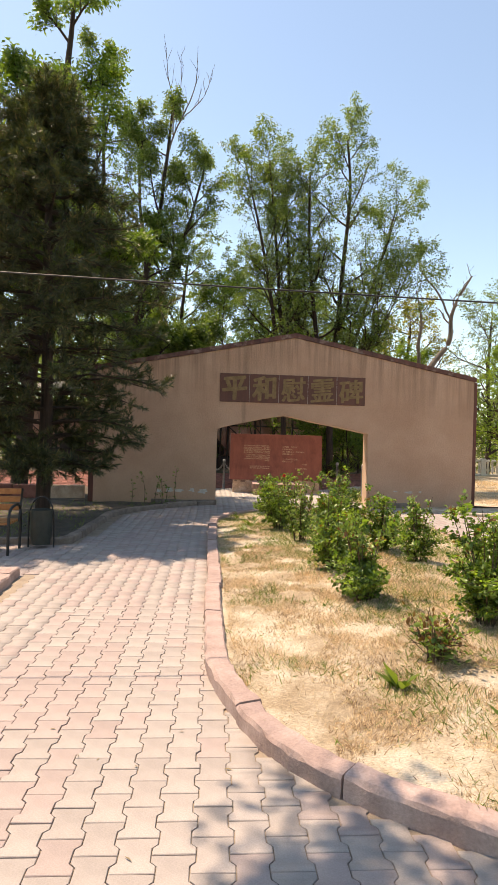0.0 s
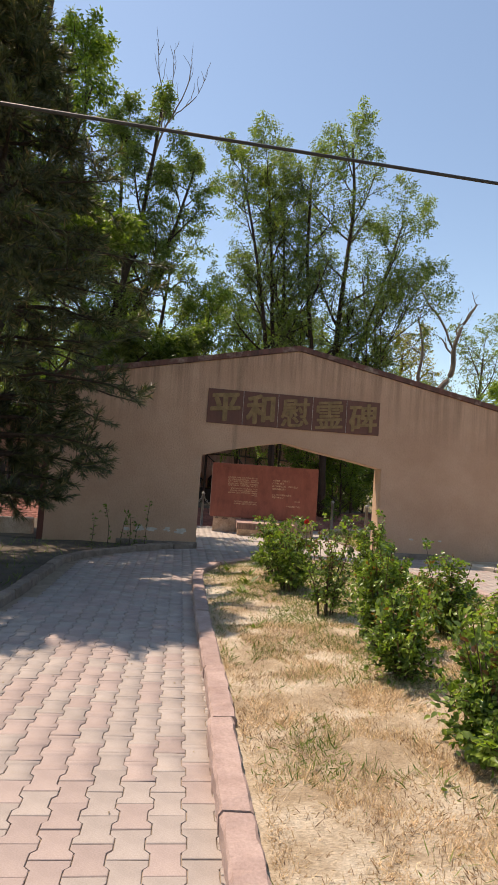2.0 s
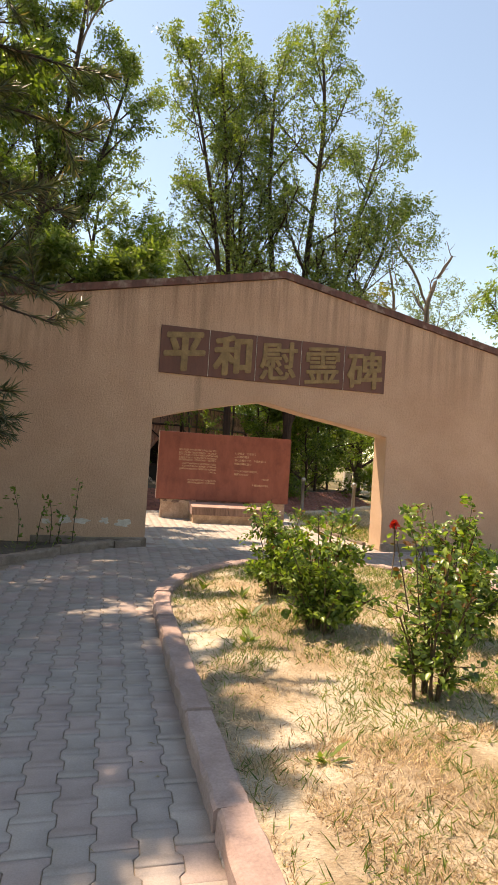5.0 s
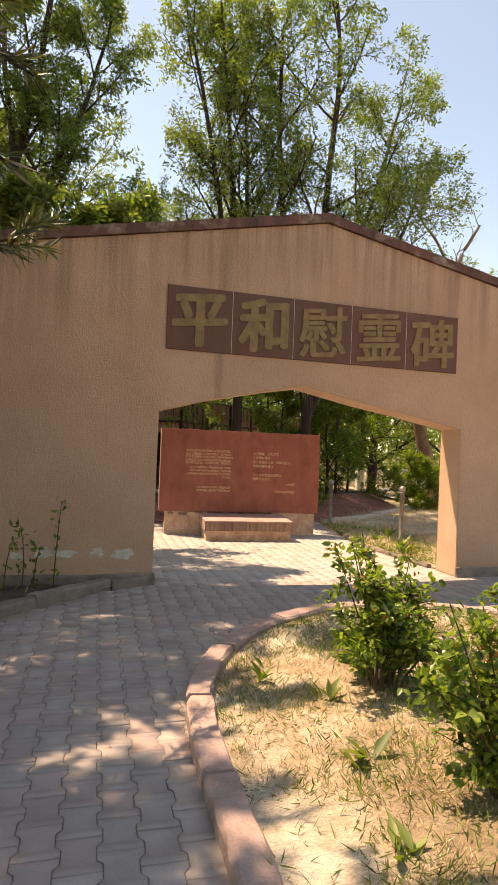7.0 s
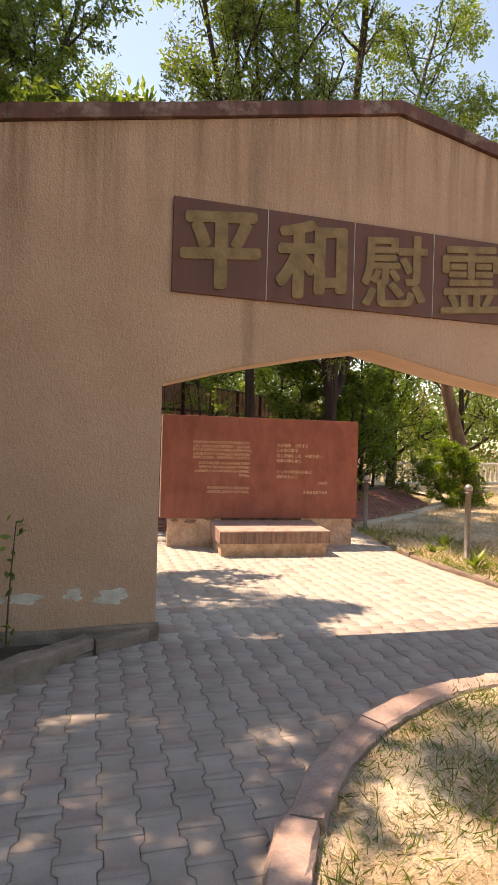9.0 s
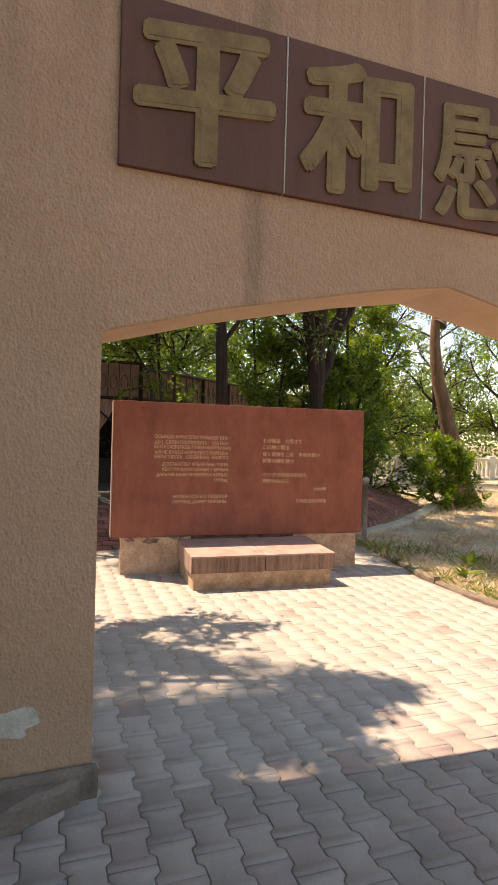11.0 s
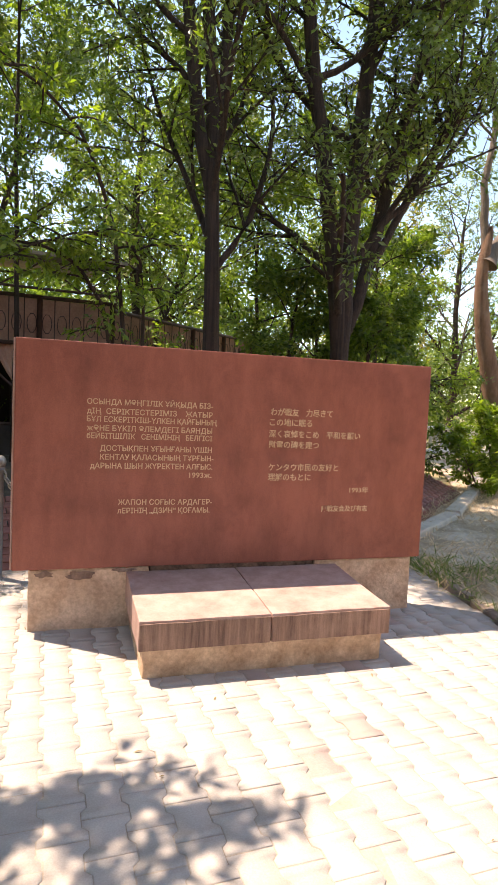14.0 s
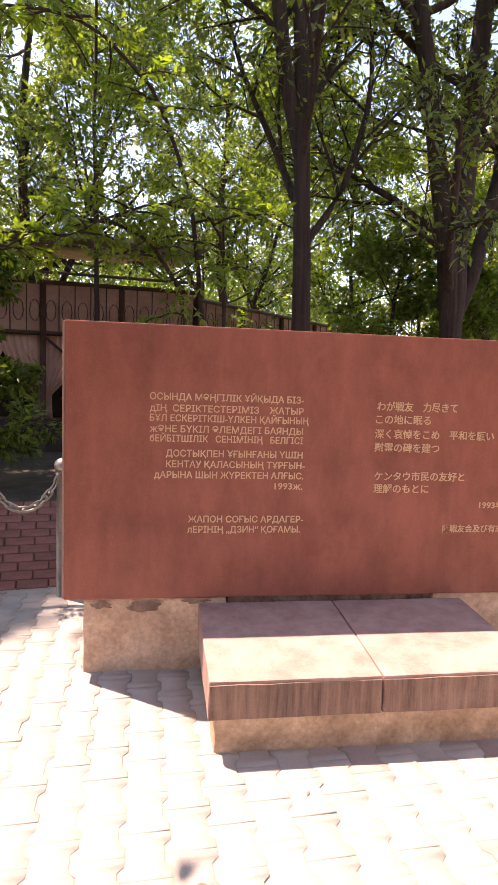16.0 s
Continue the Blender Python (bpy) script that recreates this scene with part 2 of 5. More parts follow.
NEEDLE_DRY = leaf_material("dry_needle", (0.16, 0.11, 0.06), (0.28, 0.21, 0.12), 0.6, 0.25)
STRAW = leaf_material("straw_blade", (0.38, 0.27, 0.155), (0.90, 0.73, 0.50), 0.6, 0.3, (1.15, 1.0, 0.75))
DEAD = leaf_material("dead_brown_blade", (0.13, 0.08, 0.045), (0.42, 0.27, 0.15), 0.7, 0.2, (1.1, 0.95, 0.7))
BLADE = leaf_material("green_blade", (0.06, 0.10, 0.02), (0.20, 0.25, 0.06), 0.5, 0.35)
PETAL = leaf_material("red_petal", (0.35, 0.02, 0.02), (0.6, 0.04, 0.04), 0.5, 0.3)
STEEL = surface("grey_painted_steel", (0.16, 0.15, 0.14), (0.27, 0.255, 0.235), 9, 80, 0.5, 0.2, 0.3)
CHAIN = surface("galvanised_chain", (0.30, 0.29, 0.26), (0.46, 0.44, 0.40), 20, 90, 0.4, 0.2, 0.7)
BLACK_METAL = surface("black_painted_metal", (0.015, 0.014, 0.014), (0.035, 0.033, 0.03), 9, 80, 0.45, 0.2, 0.2)
SLAT = surface("orange_varnished_slat", (0.34, 0.12, 0.035), (0.50, 0.20, 0.06), 12, 60, 0.5, 0.3)
BIN = surface("dark_green_bin", (0.02, 0.025, 0.02), (0.045, 0.05, 0.04), 6, 60, 0.5, 0.2)
RUST = surface("rust_brown_frame", (0.05, 0.024, 0.018), (0.10, 0.045, 0.032), 9, 80, 0.6, 0.2, 0.1)
PANEL = surface("peach_brown_screen", (0.34, 0.18, 0.12), (0.48, 0.27, 0.19), 3, 30, 0.8, 0.3)
CURTAIN = surface("peach_curtain", (0.55, 0.30, 0.22), (0.68, 0.41, 0.31), 4, 90, 0.8, 0.15)
ROOF = surface("weathered_roof_sheet", (0.22, 0.18, 0.14), (0.36, 0.31, 0.25), 3, 40, 0.7, 0.3)
DARK_INFILL = surface("near_black_infill", (0.03, 0.02, 0.016), (0.06, 0.04, 0.03), 3, 40, 0.8, 0.3)
WHITE = surface("whitewashed_concrete", (0.62, 0.58, 0.52), (0.80, 0.77, 0.71), 3, 40, 0.85, 0.3)
PEEL = surface("peeled_white_plaster", (0.48, 0.43, 0.37), (0.70, 0.66, 0.60), 12, 60, 0.9, 0.6)
CABLE = surface("black_cable", (0.012, 0.012, 0.012), (0.03, 0.03, 0.03), 9, 60, 0.6, 0.1)


# ---- mesh helpers ----
def thing(name, at, label, category, group="", kind=""):
    ob = new(name)
    ob.location = at
    return tagged(ob, label, category, group, kind)


def mesh_of(name, verts, faces, material, smooth=False):
    me = bpy.data.meshes.new(name)
    me.from_pydata([tuple(v) for v in verts], [], [tuple(f) for f in faces])
    me.materials.append(material)
    if smooth:
        me.polygons.foreach_set("use_smooth", [True] * len(me.polygons))
    me.update()
    return me


def mesh_np(name, verts, tris, material, smooth=False):
    """A mesh of many triangles, from arrays."""
    me = bpy.data.meshes.new(name)
    n, k = len(verts), len(tris)
    me.vertices.add(n)
    me.vertices.foreach_set("co", np.asarray(verts, dtype=np.float32).ravel())
    me.loops.add(3 * k)
    me.loops.foreach_set("vertex_index", np.asarray(tris, dtype=np.int32).ravel())
    me.polygons.add(k)
    me.polygons.foreach_set("loop_start", np.arange(k, dtype=np.int32) * 3)
    me.materials.append(material)
    me.update(calc_edges=True)
    if smooth:
        me.polygons.foreach_set("use_smooth", np.ones(k, dtype=bool))
    return me


def part(name, data, material, parent, label="", smooth=False):
    """Links a mesh or a bmesh as one object under its thing or part."""
    if isinstance(data, bmesh.types.BMesh):
        me = bpy.data.meshes.new(name)
        data.to_mesh(me)
        data.free()
        me.materials.append(material)
        if smooth:
            me.polygons.foreach_set("use_smooth", [True] * len(me.polygons))
    else:
        me = data
    ob = new(name, me)
    if parent is not None:
        ob.parent = parent
    return tagged(ob, label)


def box_bm(x0, x1, y0, y1, z0, z1, bevel=0.01, cuts=0, wobble=0.0, seed=0):
    bm = bmesh.new()
    bmesh.ops.create_cube(bm, size=1.0)
    bmesh.ops.scale(bm, vec=(x1 - x0, y1 - y0, z1 - z0), verts=bm.verts)
    bmesh.ops.translate(bm, vec=((x0 + x1) / 2, (y0 + y1) / 2, (z0 + z1) / 2), verts=bm.verts)
    if bevel:
        bmesh.ops.bevel(bm, geom=bm.edges[:], offset=bevel, segments=2, affect="EDGES", profile=0.6)
    if cuts:
        bmesh.ops.subdivide_edges(bm, edges=[e for e in bm.edges if e.calc_length() > 0.06], cuts=cuts, use_grid_fill=True)
    if wobble:
        for v in bm.verts:
            v.co += noise.noise_vector(v.co * 9.0 + Vector((seed, 0, 0))) * wobble
    return bm


def tube(points, radii, sides=8):
    """Verts and triangles of a tube along points."""
    P = np.asarray(points, float)
    R = np.broadcast_to(np.asarray(radii, float), (len(P),))
    T = np.gradient(P, axis=0)
    T /= np.linalg.norm(T, axis=1)[:, None] + 1e-9
    ref = np.where(np.abs(T[:, 2:3]) > 0.9, np.array([[1.0, 0, 0]]), np.array([[0, 0, 1.0]]))
    A = np.cross(T, ref)
    A /= np.linalg.norm(A, axis=1)[:, None] + 1e-9
    B = np.cross(T, A)
    ang = np.arange(sides) * 2 * np.pi / sides
    V = P[:, None] + R[:, None, None] * (np.cos(ang)[None, :, None] * A[:, None] + np.sin(ang)[None, :, None] * B[:, None])
    n = len(P)
    i = (np.arange(n - 1)[:, None] * sides + np.arange(sides)[None]).ravel()
    j = (np.arange(n - 1)[:, None] * sides + (np.arange(sides)[None] + 1) % sides).ravel()
    tris = np.concatenate([np.stack([i, i + sides, j], 1), np.stack([j, i + sides, j + sides], 1)])
    ends = [(0, k + 1, k) for k in range(1, sides - 1)]
    o = (n - 1) * sides
    ends += [(o, o + k, o + k + 1) for k in range(1, sides - 1)]
    return V.reshape(-1, 3), np.concatenate([tris, np.array(ends)])


class Pile:
    """Gathers verts and triangles for one mesh."""

    def __init__(self):
        self.v, self.t, self.n = [], [], 0

    def add(self, v, t):
        self.v.append(v)
        self.t.append(np.asarray(t) + self.n)
        self.n += len(v)

    def mesh(self, name, material, smooth=False):
        return mesh_np(name, np.concatenate(self.v), np.concatenate(self.t), material, smooth)


def rod(name, points, radius, material, parent, label="", sides=8):
    v, t = tube(points, radius, sides)
    return part(name, mesh_np(name, v, t, material, True), material, parent, label)


def blades(root, way, length, width, fold=0.25, seed_side=None):
    """Folded leaves: from each root along each way. Two triangles a leaf."""
    way = way / (np.linalg.norm(way, axis=1)[:, None] + 1e-9)
    side = np.cross(way, seed_side)
    side /= np.linalg.norm(side, axis=1)[:, None] + 1e-9
    up = np.cross(side, way)
    L, W = length[:, None], width[:, None]
    mid = root + way * L * 0.45
    v = np.stack([root, mid + side * W / 2 + up * W * fold, root + way * L, mid - side * W / 2 + up * W * fold], 1)
    k = np.arange(len(root))[:, None] * 4
    t = np.concatenate([k + np.array([[0, 1, 2]]), k + np.array([[0, 2, 3]])], 1).reshape(-1, 3)
    return v.reshape(-1, 3), t


def ovals(root, way, length, width, fold=0.25, seed_side=None):
    """Oval folded leaves with a drooping tip. Six triangles a leaf."""
    way = way / (np.linalg.norm(way, axis=1)[:, None] + 1e-9)
    side = np.cross(way, seed_side)
    side /= np.linalg.norm(side, axis=1)[:, None] + 1e-9
    up = np.cross(side, way)
    L, W = length[:, None], width[:, None]
    low, high = root + way * L * 0.28, root + way * L * 0.64 - up * L * 0.02
    v = np.stack([root, low + side * W * 0.46 + up * W * fold, high + side * W * 0.42 + up * W * fold, root + way * L - up * L * 0.12, high - side * W * 0.42 + up * W * fold, low - side * W * 0.46 + up * W * fold, low, high], 1)
    k = np.arange(len(root))[:, None] * 8
    t = np.concatenate([k + np.array([q]) for q in ((0, 6, 1), (1, 6, 7), (1, 7, 2), (2, 7, 3), (3, 7, 4), (4, 7, 5), (5, 7, 6), (5, 6, 0))], 1).reshape(-1, 3)
    return v.reshape(-1, 3), t


def path_points(pts, step=0.1):
    out = []
    for a, b in zip(pts, pts[1:]):
        a, b = np.array(a, float), np.array(b, float)
        n = max(1, int(np.linalg.norm(b - a) / step))
        out += [a + (b - a) * k / n for k in range(n)]
    return np.array(out + [np.array(pts[-1], float)])


def smooth_path(pts, rounds=2):
    P = [np.array(p, float) for p in pts]
    for _ in range(rounds):
        Q = [P[0]]
        for a, b in zip(P, P[1:]):
            Q += [a * 0.75 + b * 0.25, a * 0.25 + b * 0.75]
        P = Q + [P[-1]]
    return np.array(P)


# ---- plan ----
GATE_Y, GATE_BACK, GATE_X0, GATE_X1 = 15.62, 16.05, -1.08, 8.64
OPEN_X0, OPEN_X1, APEX_X = 1.95, 5.83, 3.88
LEAN_X = 0.030
ISLAND_WEST = smooth_path([(5.2, 2.35), (3.4, 2.62), (2.45, 3.18), (1.83, 3.78), (1.55, 4.75), (1.53, 5.3), (1.56, 6.8), (1.62, 9.0), (1.67, 11.3), (1.73, 12.45), (2.03, 13.2), (2.5, 13.8), (3.2, 14.2), (3.9, 14.32)], 2)


# ---- ground ----
def sheet(name, outline, z, material, label, category, kind="structure", hole=None):
    bm = bmesh.new()
    vs = [bm.verts.new((x, y, z)) for x, y in outline]
    f = bm.faces.new(vs)
    if f.normal.z < 0:
        f.normal_flip()
    ob = part(name, bm, material, None, label)
    return tagged(ob, "", category, "", kind)


def ground_height(x, y):
    return -0.03 + 0.01 * noise.noise(Vector((x * 0.3, y * 0.3, 0)))


sheet("ground", [(-900, -900), (900, -900), (900, 900), (-900, 900)], -0.06, GROUND, "dry grassy ground around the memorial", "ground")
sheet("path_bed", [(-9, -6), (12, -6), (12, 15.0), (12, 15.58), (-3, 15.58), (-9, 10)], -0.0095, SAND, "sandy bedding under the paved walk", "path bed")
sheet("forecourt_bed", [(-3.2, 15.5), (6.0, 15.5), (5.72, 17.6), (5.75, 18.5), (6.02, 19.7), (6.4, 21.0), (2.4, 20.86), (-3.5, 20.3)], -0.0035, SAND_PALE, "sandy bedding under the forecourt paving", "path bed")

# lawn island, slightly domed
def island():
    west = ISLAND_WEST
    bm = bmesh.new()
    rows = []
    for y in np.arange(2.4, 14.31, 0.12):
        xs = []
        for a, b in zip(west, west[1:]):
            if (a[1] - y) * (b[1] - y) <= 0 and abs(a[1] - b[1]) > 1e-6:
                xs.append(a[0] + (b[0] - a[0]) * (y - a[1]) / (b[1] - a[1]))
        x0 = (min(xs) if xs else 3.9) + 0.08
        x1 = 2 * 3.86 - x0 + 0.0
        row = []
        for k in range(41):
            f = k / 40
            x = x0 + (x1 - x0) * f
            z = 0.045 + 0.05 * math.sin(math.pi * f) + 0.035 * noise.noise(Vector((x * 1.7, y * 1.7, 3))) + 0.012 * noise.noise(Vector((x * 8, y * 8, 1)))
            row.append(bm.verts.new((x, y, z)))
        rows.append(row)
    for r, s in zip(rows, rows[1:]):
        for k in range(40):
            bm.faces.new((r[k], r[k + 1], s[k + 1], s[k]))
    ob = part("lawn_island", bm, LAWN, None, "dry yellowed lawn bed with bare soil patches", smooth=True)
    return tagged(ob, "", "lawn", "", "structure"), rows


lawn, lawn_rows = island()


def rolling(name, outline_x, outline_y, z0, material, label, amp=0.05, step=0.3):
    bm = bmesh.new()
    xs, ys = np.arange(outline_x[0], outline_x[1] + 1e-6, step), np.arange(outline_y[0], outline_y[1] + 1e-6, step)
    grid = [[bm.verts.new((x, y, z0 + amp * noise.noise(Vector((x, y, 7))) + 0.02 * noise.noise(Vector((x * 5, y * 5, 2))))) for x in xs] for y in ys]
    for r, s in zip(grid, grid[1:]):
        for k in range(len(xs) - 1):
            bm.faces.new((r[k], r[k + 1], s[k + 1], s[k]))
    ob = part(name, bm, material, None, label, smooth=True)
    return tagged(ob, "", "ground", "", "structure")


def strip(name, west, east, material, label, z=0.03):
    """Ground between two lines of the plan."""
    bm = bmesh.new()
    n = 60
    W, E = (np.array([[np.interp(k / n, np.linspace(0, 1, len(s)), np.array(s)[:, c]) for c in (0, 1)] for k in range(n + 1)]) for s in (west, east))
    grid = []
    for a, b in zip(W, E):
        grid.append([bm.verts.new((*(a + (b - a) * f), z + 0.03 * noise.noise(Vector((*(a + (b - a) * f) * 1.3, 5))))) for f in np.linspace(0, 1, 40)])
    for r, s in zip(grid, grid[1:]):
        for k in range(39):
            bm.faces.new((r[k], r[k + 1], s[k + 1], s[k]))
    bmesh.ops.recalc_face_normals(bm, faces=bm.faces)
    if sum(f.normal.z for f in bm.faces) < 0:
        bmesh.ops.reverse_faces(bm, faces=bm.faces)
    ob = part(name, bm, material, None, label, smooth=True)
    return tagged(ob, "", "ground", "", "structure")


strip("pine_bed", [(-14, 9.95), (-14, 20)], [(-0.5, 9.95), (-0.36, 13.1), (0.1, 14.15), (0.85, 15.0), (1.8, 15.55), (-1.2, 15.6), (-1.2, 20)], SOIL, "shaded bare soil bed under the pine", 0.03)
strip("east_lawn", [(5.85, 16.15), (5.72, 17.6), (5.78, 18.5), (6.05, 19.7), (6.3, 20.9), (8.1, 22.4), (10.2, 24.4), (12, 27), (13, 34)], [(30, 16.15), (34, 34)], LAWN, "sunlit dry grass beside the forecourt", 0.02)
strip("east_verge", [(7.2, 14.85), (8.5, 13.85), (12, 12.5)], [(7.4, 15.55), (9.2, 15.58), (14, 15.58)], LAWN, "narrow dry verge at the gate's foot", 0.03)


# ---- gate ----
def roof_z(x):
    return 4.28 - 0.2 * abs(x - APEX_X)


def lintel_z(x):
    return np.interp(x, [OPEN_X0, 2.5, 3.25, 3.68, 4.46, OPEN_X1], [1.915, 2.068, 2.228, 2.298, 2.138, 1.912])


def build_gate():
    gate = thing("memorial_gate", (0, 0, 0), "beige stucco gabled gate wall with a low peaked opening", "gate")
    outline = [(GATE_X0, 0.0), (OPEN_X0, 0.0), (OPEN_X0, 1.915)]
    outline += [(x, lintel_z(x)) for x in (2.2, 2.5, 2.9, 3.25, 3.6, 3.68, 3.76, 4.1, 4.46, 5.1)]
    outline += [(OPEN_X1, 1.89), (OPEN_X1, 0.0), (GATE_X1, 0.0), (GATE_X1, roof_z(GATE_X1)), (APEX_X, roof_z(APEX_X)), (GATE_X0, roof_z(GATE_X0))]
    bm = bmesh.new()
    f = bm.faces.new([bm.verts.new((x, GATE_Y, z)) for x, z in outline])
    got = bmesh.ops.extrude_face_region(bm, geom=[f])
    bmesh.ops.translate(bm, vec=(0, GATE_BACK - GATE_Y, 0), verts=[v for v in got["geom"] if isinstance(v, bmesh.types.BMVert)])
    bmesh.ops.recalc_face_normals(bm, faces=bm.faces)
    sharp = [e for e in bm.edges if e.calc_face_angle(0) > 0.5]
    bmesh.ops.bevel(bm, geom=sharp, offset=0.008, segments=2, affect="EDGES")
    # underside and reveals take the smoother plaster with bounce light in its colour
    for f in bm.faces:
        f.material_index = int(f.normal.z < -0.5 or (abs(f.normal.x) > 0.9 and OPEN_X0 - 0.1 < f.calc_center_median().x < OPEN_X1 + 0.1))
    part("wall", bm, STUCCO, gate).data.materials.append(SOFFIT)
    # coping: two slopes
    for a, b in ((GATE_X0 - 0.05, APEX_X), (APEX_X, GATE_X1 + 0.05)):
        bm = bmesh.new()
        n = 60
        rings = []
        for k in range(n + 1):
            x = a + (b - a) * k / n
            z = roof_z(x)
            j = [0.012 * noise.noise(Vector((x * 6, q * 3.1, 1))) for q in range(4)]
            rings.append([bm.verts.new((x, y, h)) for y, h in ((GATE_Y - 0.035, z + 0.004 + j[0] * 0.6), (GATE_Y - 0.03, z + 0.115 + j[1]), (GATE_BACK + 0.03, z + 0.115 + j[2]), (GATE_BACK + 0.035, z + 0.004 + j[3] * 0.6))])
        for r, s in zip(rings, rings[1:]):
            for q in range(4):
                bm.faces.new((r[q], r[(q + 1) % 4], s[(q + 1) % 4], s[q]))
        bm.faces.new(rings[0][::-1])
        bm.faces.new(rings[-1])
        bmesh.ops.recalc_face_normals(bm, faces=bm.faces)
        part("coping", bm, COPING, gate, "flaking dark red painted coping")
    for x0, x1 in ((GATE_X0 - 0.14, GATE_X0 - 0.003), (GATE_X1 + 0.003, GATE_X1 + 0.14)):
        part("end_pilaster", box_bm(x0, x1, GATE_Y + 0.1, GATE_BACK - 0.06, -0.02, roof_z(GATE_X1) - 0.005, 0.012), EDGE_PAINT, gate, "dark red painted end strip")
    for x0, x1 in ((0.35, OPEN_X0 + 0.025), (OPEN_X1 - 0.02, 7.2)):
        part("footing", box_bm(x0, x1, GATE_Y - 0.04, GATE_Y - 0.003, -0.02, 0.13, 0.015, 3, 0.02, 3), KERB_GREY, gate, "broken concrete footing strip")
    return gate


gate = build_gate()


def glyph(name, text, size, material, parent, m, depth=0.006, bold=0.0, width=None, label=""):
    """Raised lettering in the built-in font; width: the length to which a line is set."""
    cu = bpy.data.curves.new(name, "FONT")
    cu.body, cu.size, cu.extrude, cu.offset = text, size, depth, bold
    cu.resolution_u = 3
    tmp = new(name + "_shape", cu)
    bpy.context.view_layer.update()
    me = bpy.data.meshes.new_from_object(tmp.evaluated_get(bpy.context.evaluated_depsgraph_get()))
    bpy.data.objects.remove(tmp)
    bpy.data.curves.remove(cu)
    co = np.empty(len(me.vertices) * 3, dtype=np.float32)
    me.vertices.foreach_get("co", co)
    co = co.reshape(-1, 3)
    if width:
        co[:, 0] = (co[:, 0] - co[:, 0].min()) * width / (co[:, 0].max() - co[:, 0].min())
    me.vertices.foreach_set("co", co.ravel())
    me.materials.clear()
    me.materials.append(material)
    ob = part(name, me, material, parent, label)
    ob.matrix_basis = m
    return ob, co


def thicken(me, r):
    """Broadens raised lettering: copies shifted round a circle, each a hair deeper."""
    bm = bmesh.new()
    bm.from_mesh(me)
    base = bm.verts[:] + bm.edges[:] + bm.faces[:]
    for k in range(10):
        a = 2 * math.pi * k / 10
        got = bmesh.ops.duplicate(bm, geom=base)
        bmesh.ops.translate(bm, vec=(r * math.cos(a), r * math.sin(a) * 0.8, -0.0003 * (k + 1)), verts=[v for v in got["geom"] if isinstance(v, bmesh.types.BMVert)])
    bm.to_mesh(me)
    bm.free()


SIGN = thing("name_sign", (0, 0, 0), "brown stone sign of five square panels with ochre characters", "sign")
for k, ch in enumerate("平和慰霊碑"):
    x0 = 1.99 + 0.7465 * k
    panel = part("sign_panel", box_bm(x0 + 0.003, x0 + 0.7435, GATE_Y - 0.024, GATE_Y + 0.01, 2.605, 3.32, 0.006), SIGN_STONE, SIGN)
    ob, co = glyph("character", ch, 0.72, SIGN_GOLD, panel, Matrix(), 0.008)
    thicken(ob.data, (0.028, 0.028, 0.015, 0.014, 0.018)[k])
    for vert in ob.data.vertices:
        x = vert.co.x
        vert.co.y += 0.10 * (x - 0.36)
    co = np.array([v.co[:] for v in ob.data.vertices])
    lo, hi = co.min(0), co.max(0)
    s = 0.635 / max(hi[0] - lo[0], hi[1] - lo[1])
    ob.matrix_basis = Matrix.Translation((x0 + 0.373, GATE_Y - 0.03, 2.962)) @ Matrix.Rotation(radians(90), 4, "X") @ Matrix.Diagonal((s, s, 1, 1)) @ Matrix.Translation((-(lo[0] + hi[0]) / 2, -(lo[1] + hi[1]) / 2, 0))
for k in range(1, 5):
    x0 = 1.99 + 0.7465 * k
    part("mortar_line", box_bm(x0 - 0.0028, x0 + 0.0028, GATE_Y - 0.0265, GATE_Y - 0.004, 2.61, 3.315, 0), PEEL, SIGN)


def blob(name, at, w, h, material, parent, seed, lift=0.004):
    """An irregular flake of plaster on the gate's front."""
    bm = bmesh.new()
    n = 26
    pts = []
    for k in range(n):
        a = 2 * math.pi * k / n
        r = 0.72 + 0.55 * noise.noise(Vector((math.cos(a) * 1.6 + seed, math.sin(a) * 1.6, seed * 3)))
        pts.append((at[0] + math.cos(a) * w * r / 2, at[1] + math.sin(a) * h * r / 2))
    front = [bm.verts.new((x, GATE_Y - lift, z)) for x, z in pts]
    back = [bm.verts.new((x, GATE_Y + 0.004, z)) for x, z in pts]
    bm.faces.new(front)
    for k in range(n):
        bm.faces.new((front[k], back[k], back[(k + 1) % n], front[(k + 1) % n]))
    bmesh.ops.recalc_face_normals(bm, faces=bm.faces)
    return part(name, bm, material, parent, "pale flaked plaster patch")


for k, (x, z, w, h) in enumerate(((1.63, 0.33, 0.30, 0.15), (1.36, 0.36, 0.2, 0.12), (1.03, 0.35, 0.26, 0.1), (0.8, 0.36, 0.22, 0.2), (0.55, 0.33, 0.16, 0.1), (6.6, 0.42, 0.2, 0.05), (6.95, 0.4, 0.26, 0.07), (7.25, 0.42, 0.12, 0.05))):
    blob("plaster_patch", (x, z), w, h, PEEL, gate, k * 1.7 + 0.3)


# ---- stele and bench ----
U = Vector((2.905, -0.203, 0)).normalized()
V_BACK = Vector((-U.y, U.x, 0))
STELE_M = Matrix(((U.x, V_BACK.x, 0, 2.515), (U.y, V_BACK.y, 0, 19.41), (0, 0, 1, 0), (0, 0, 0, 1)))


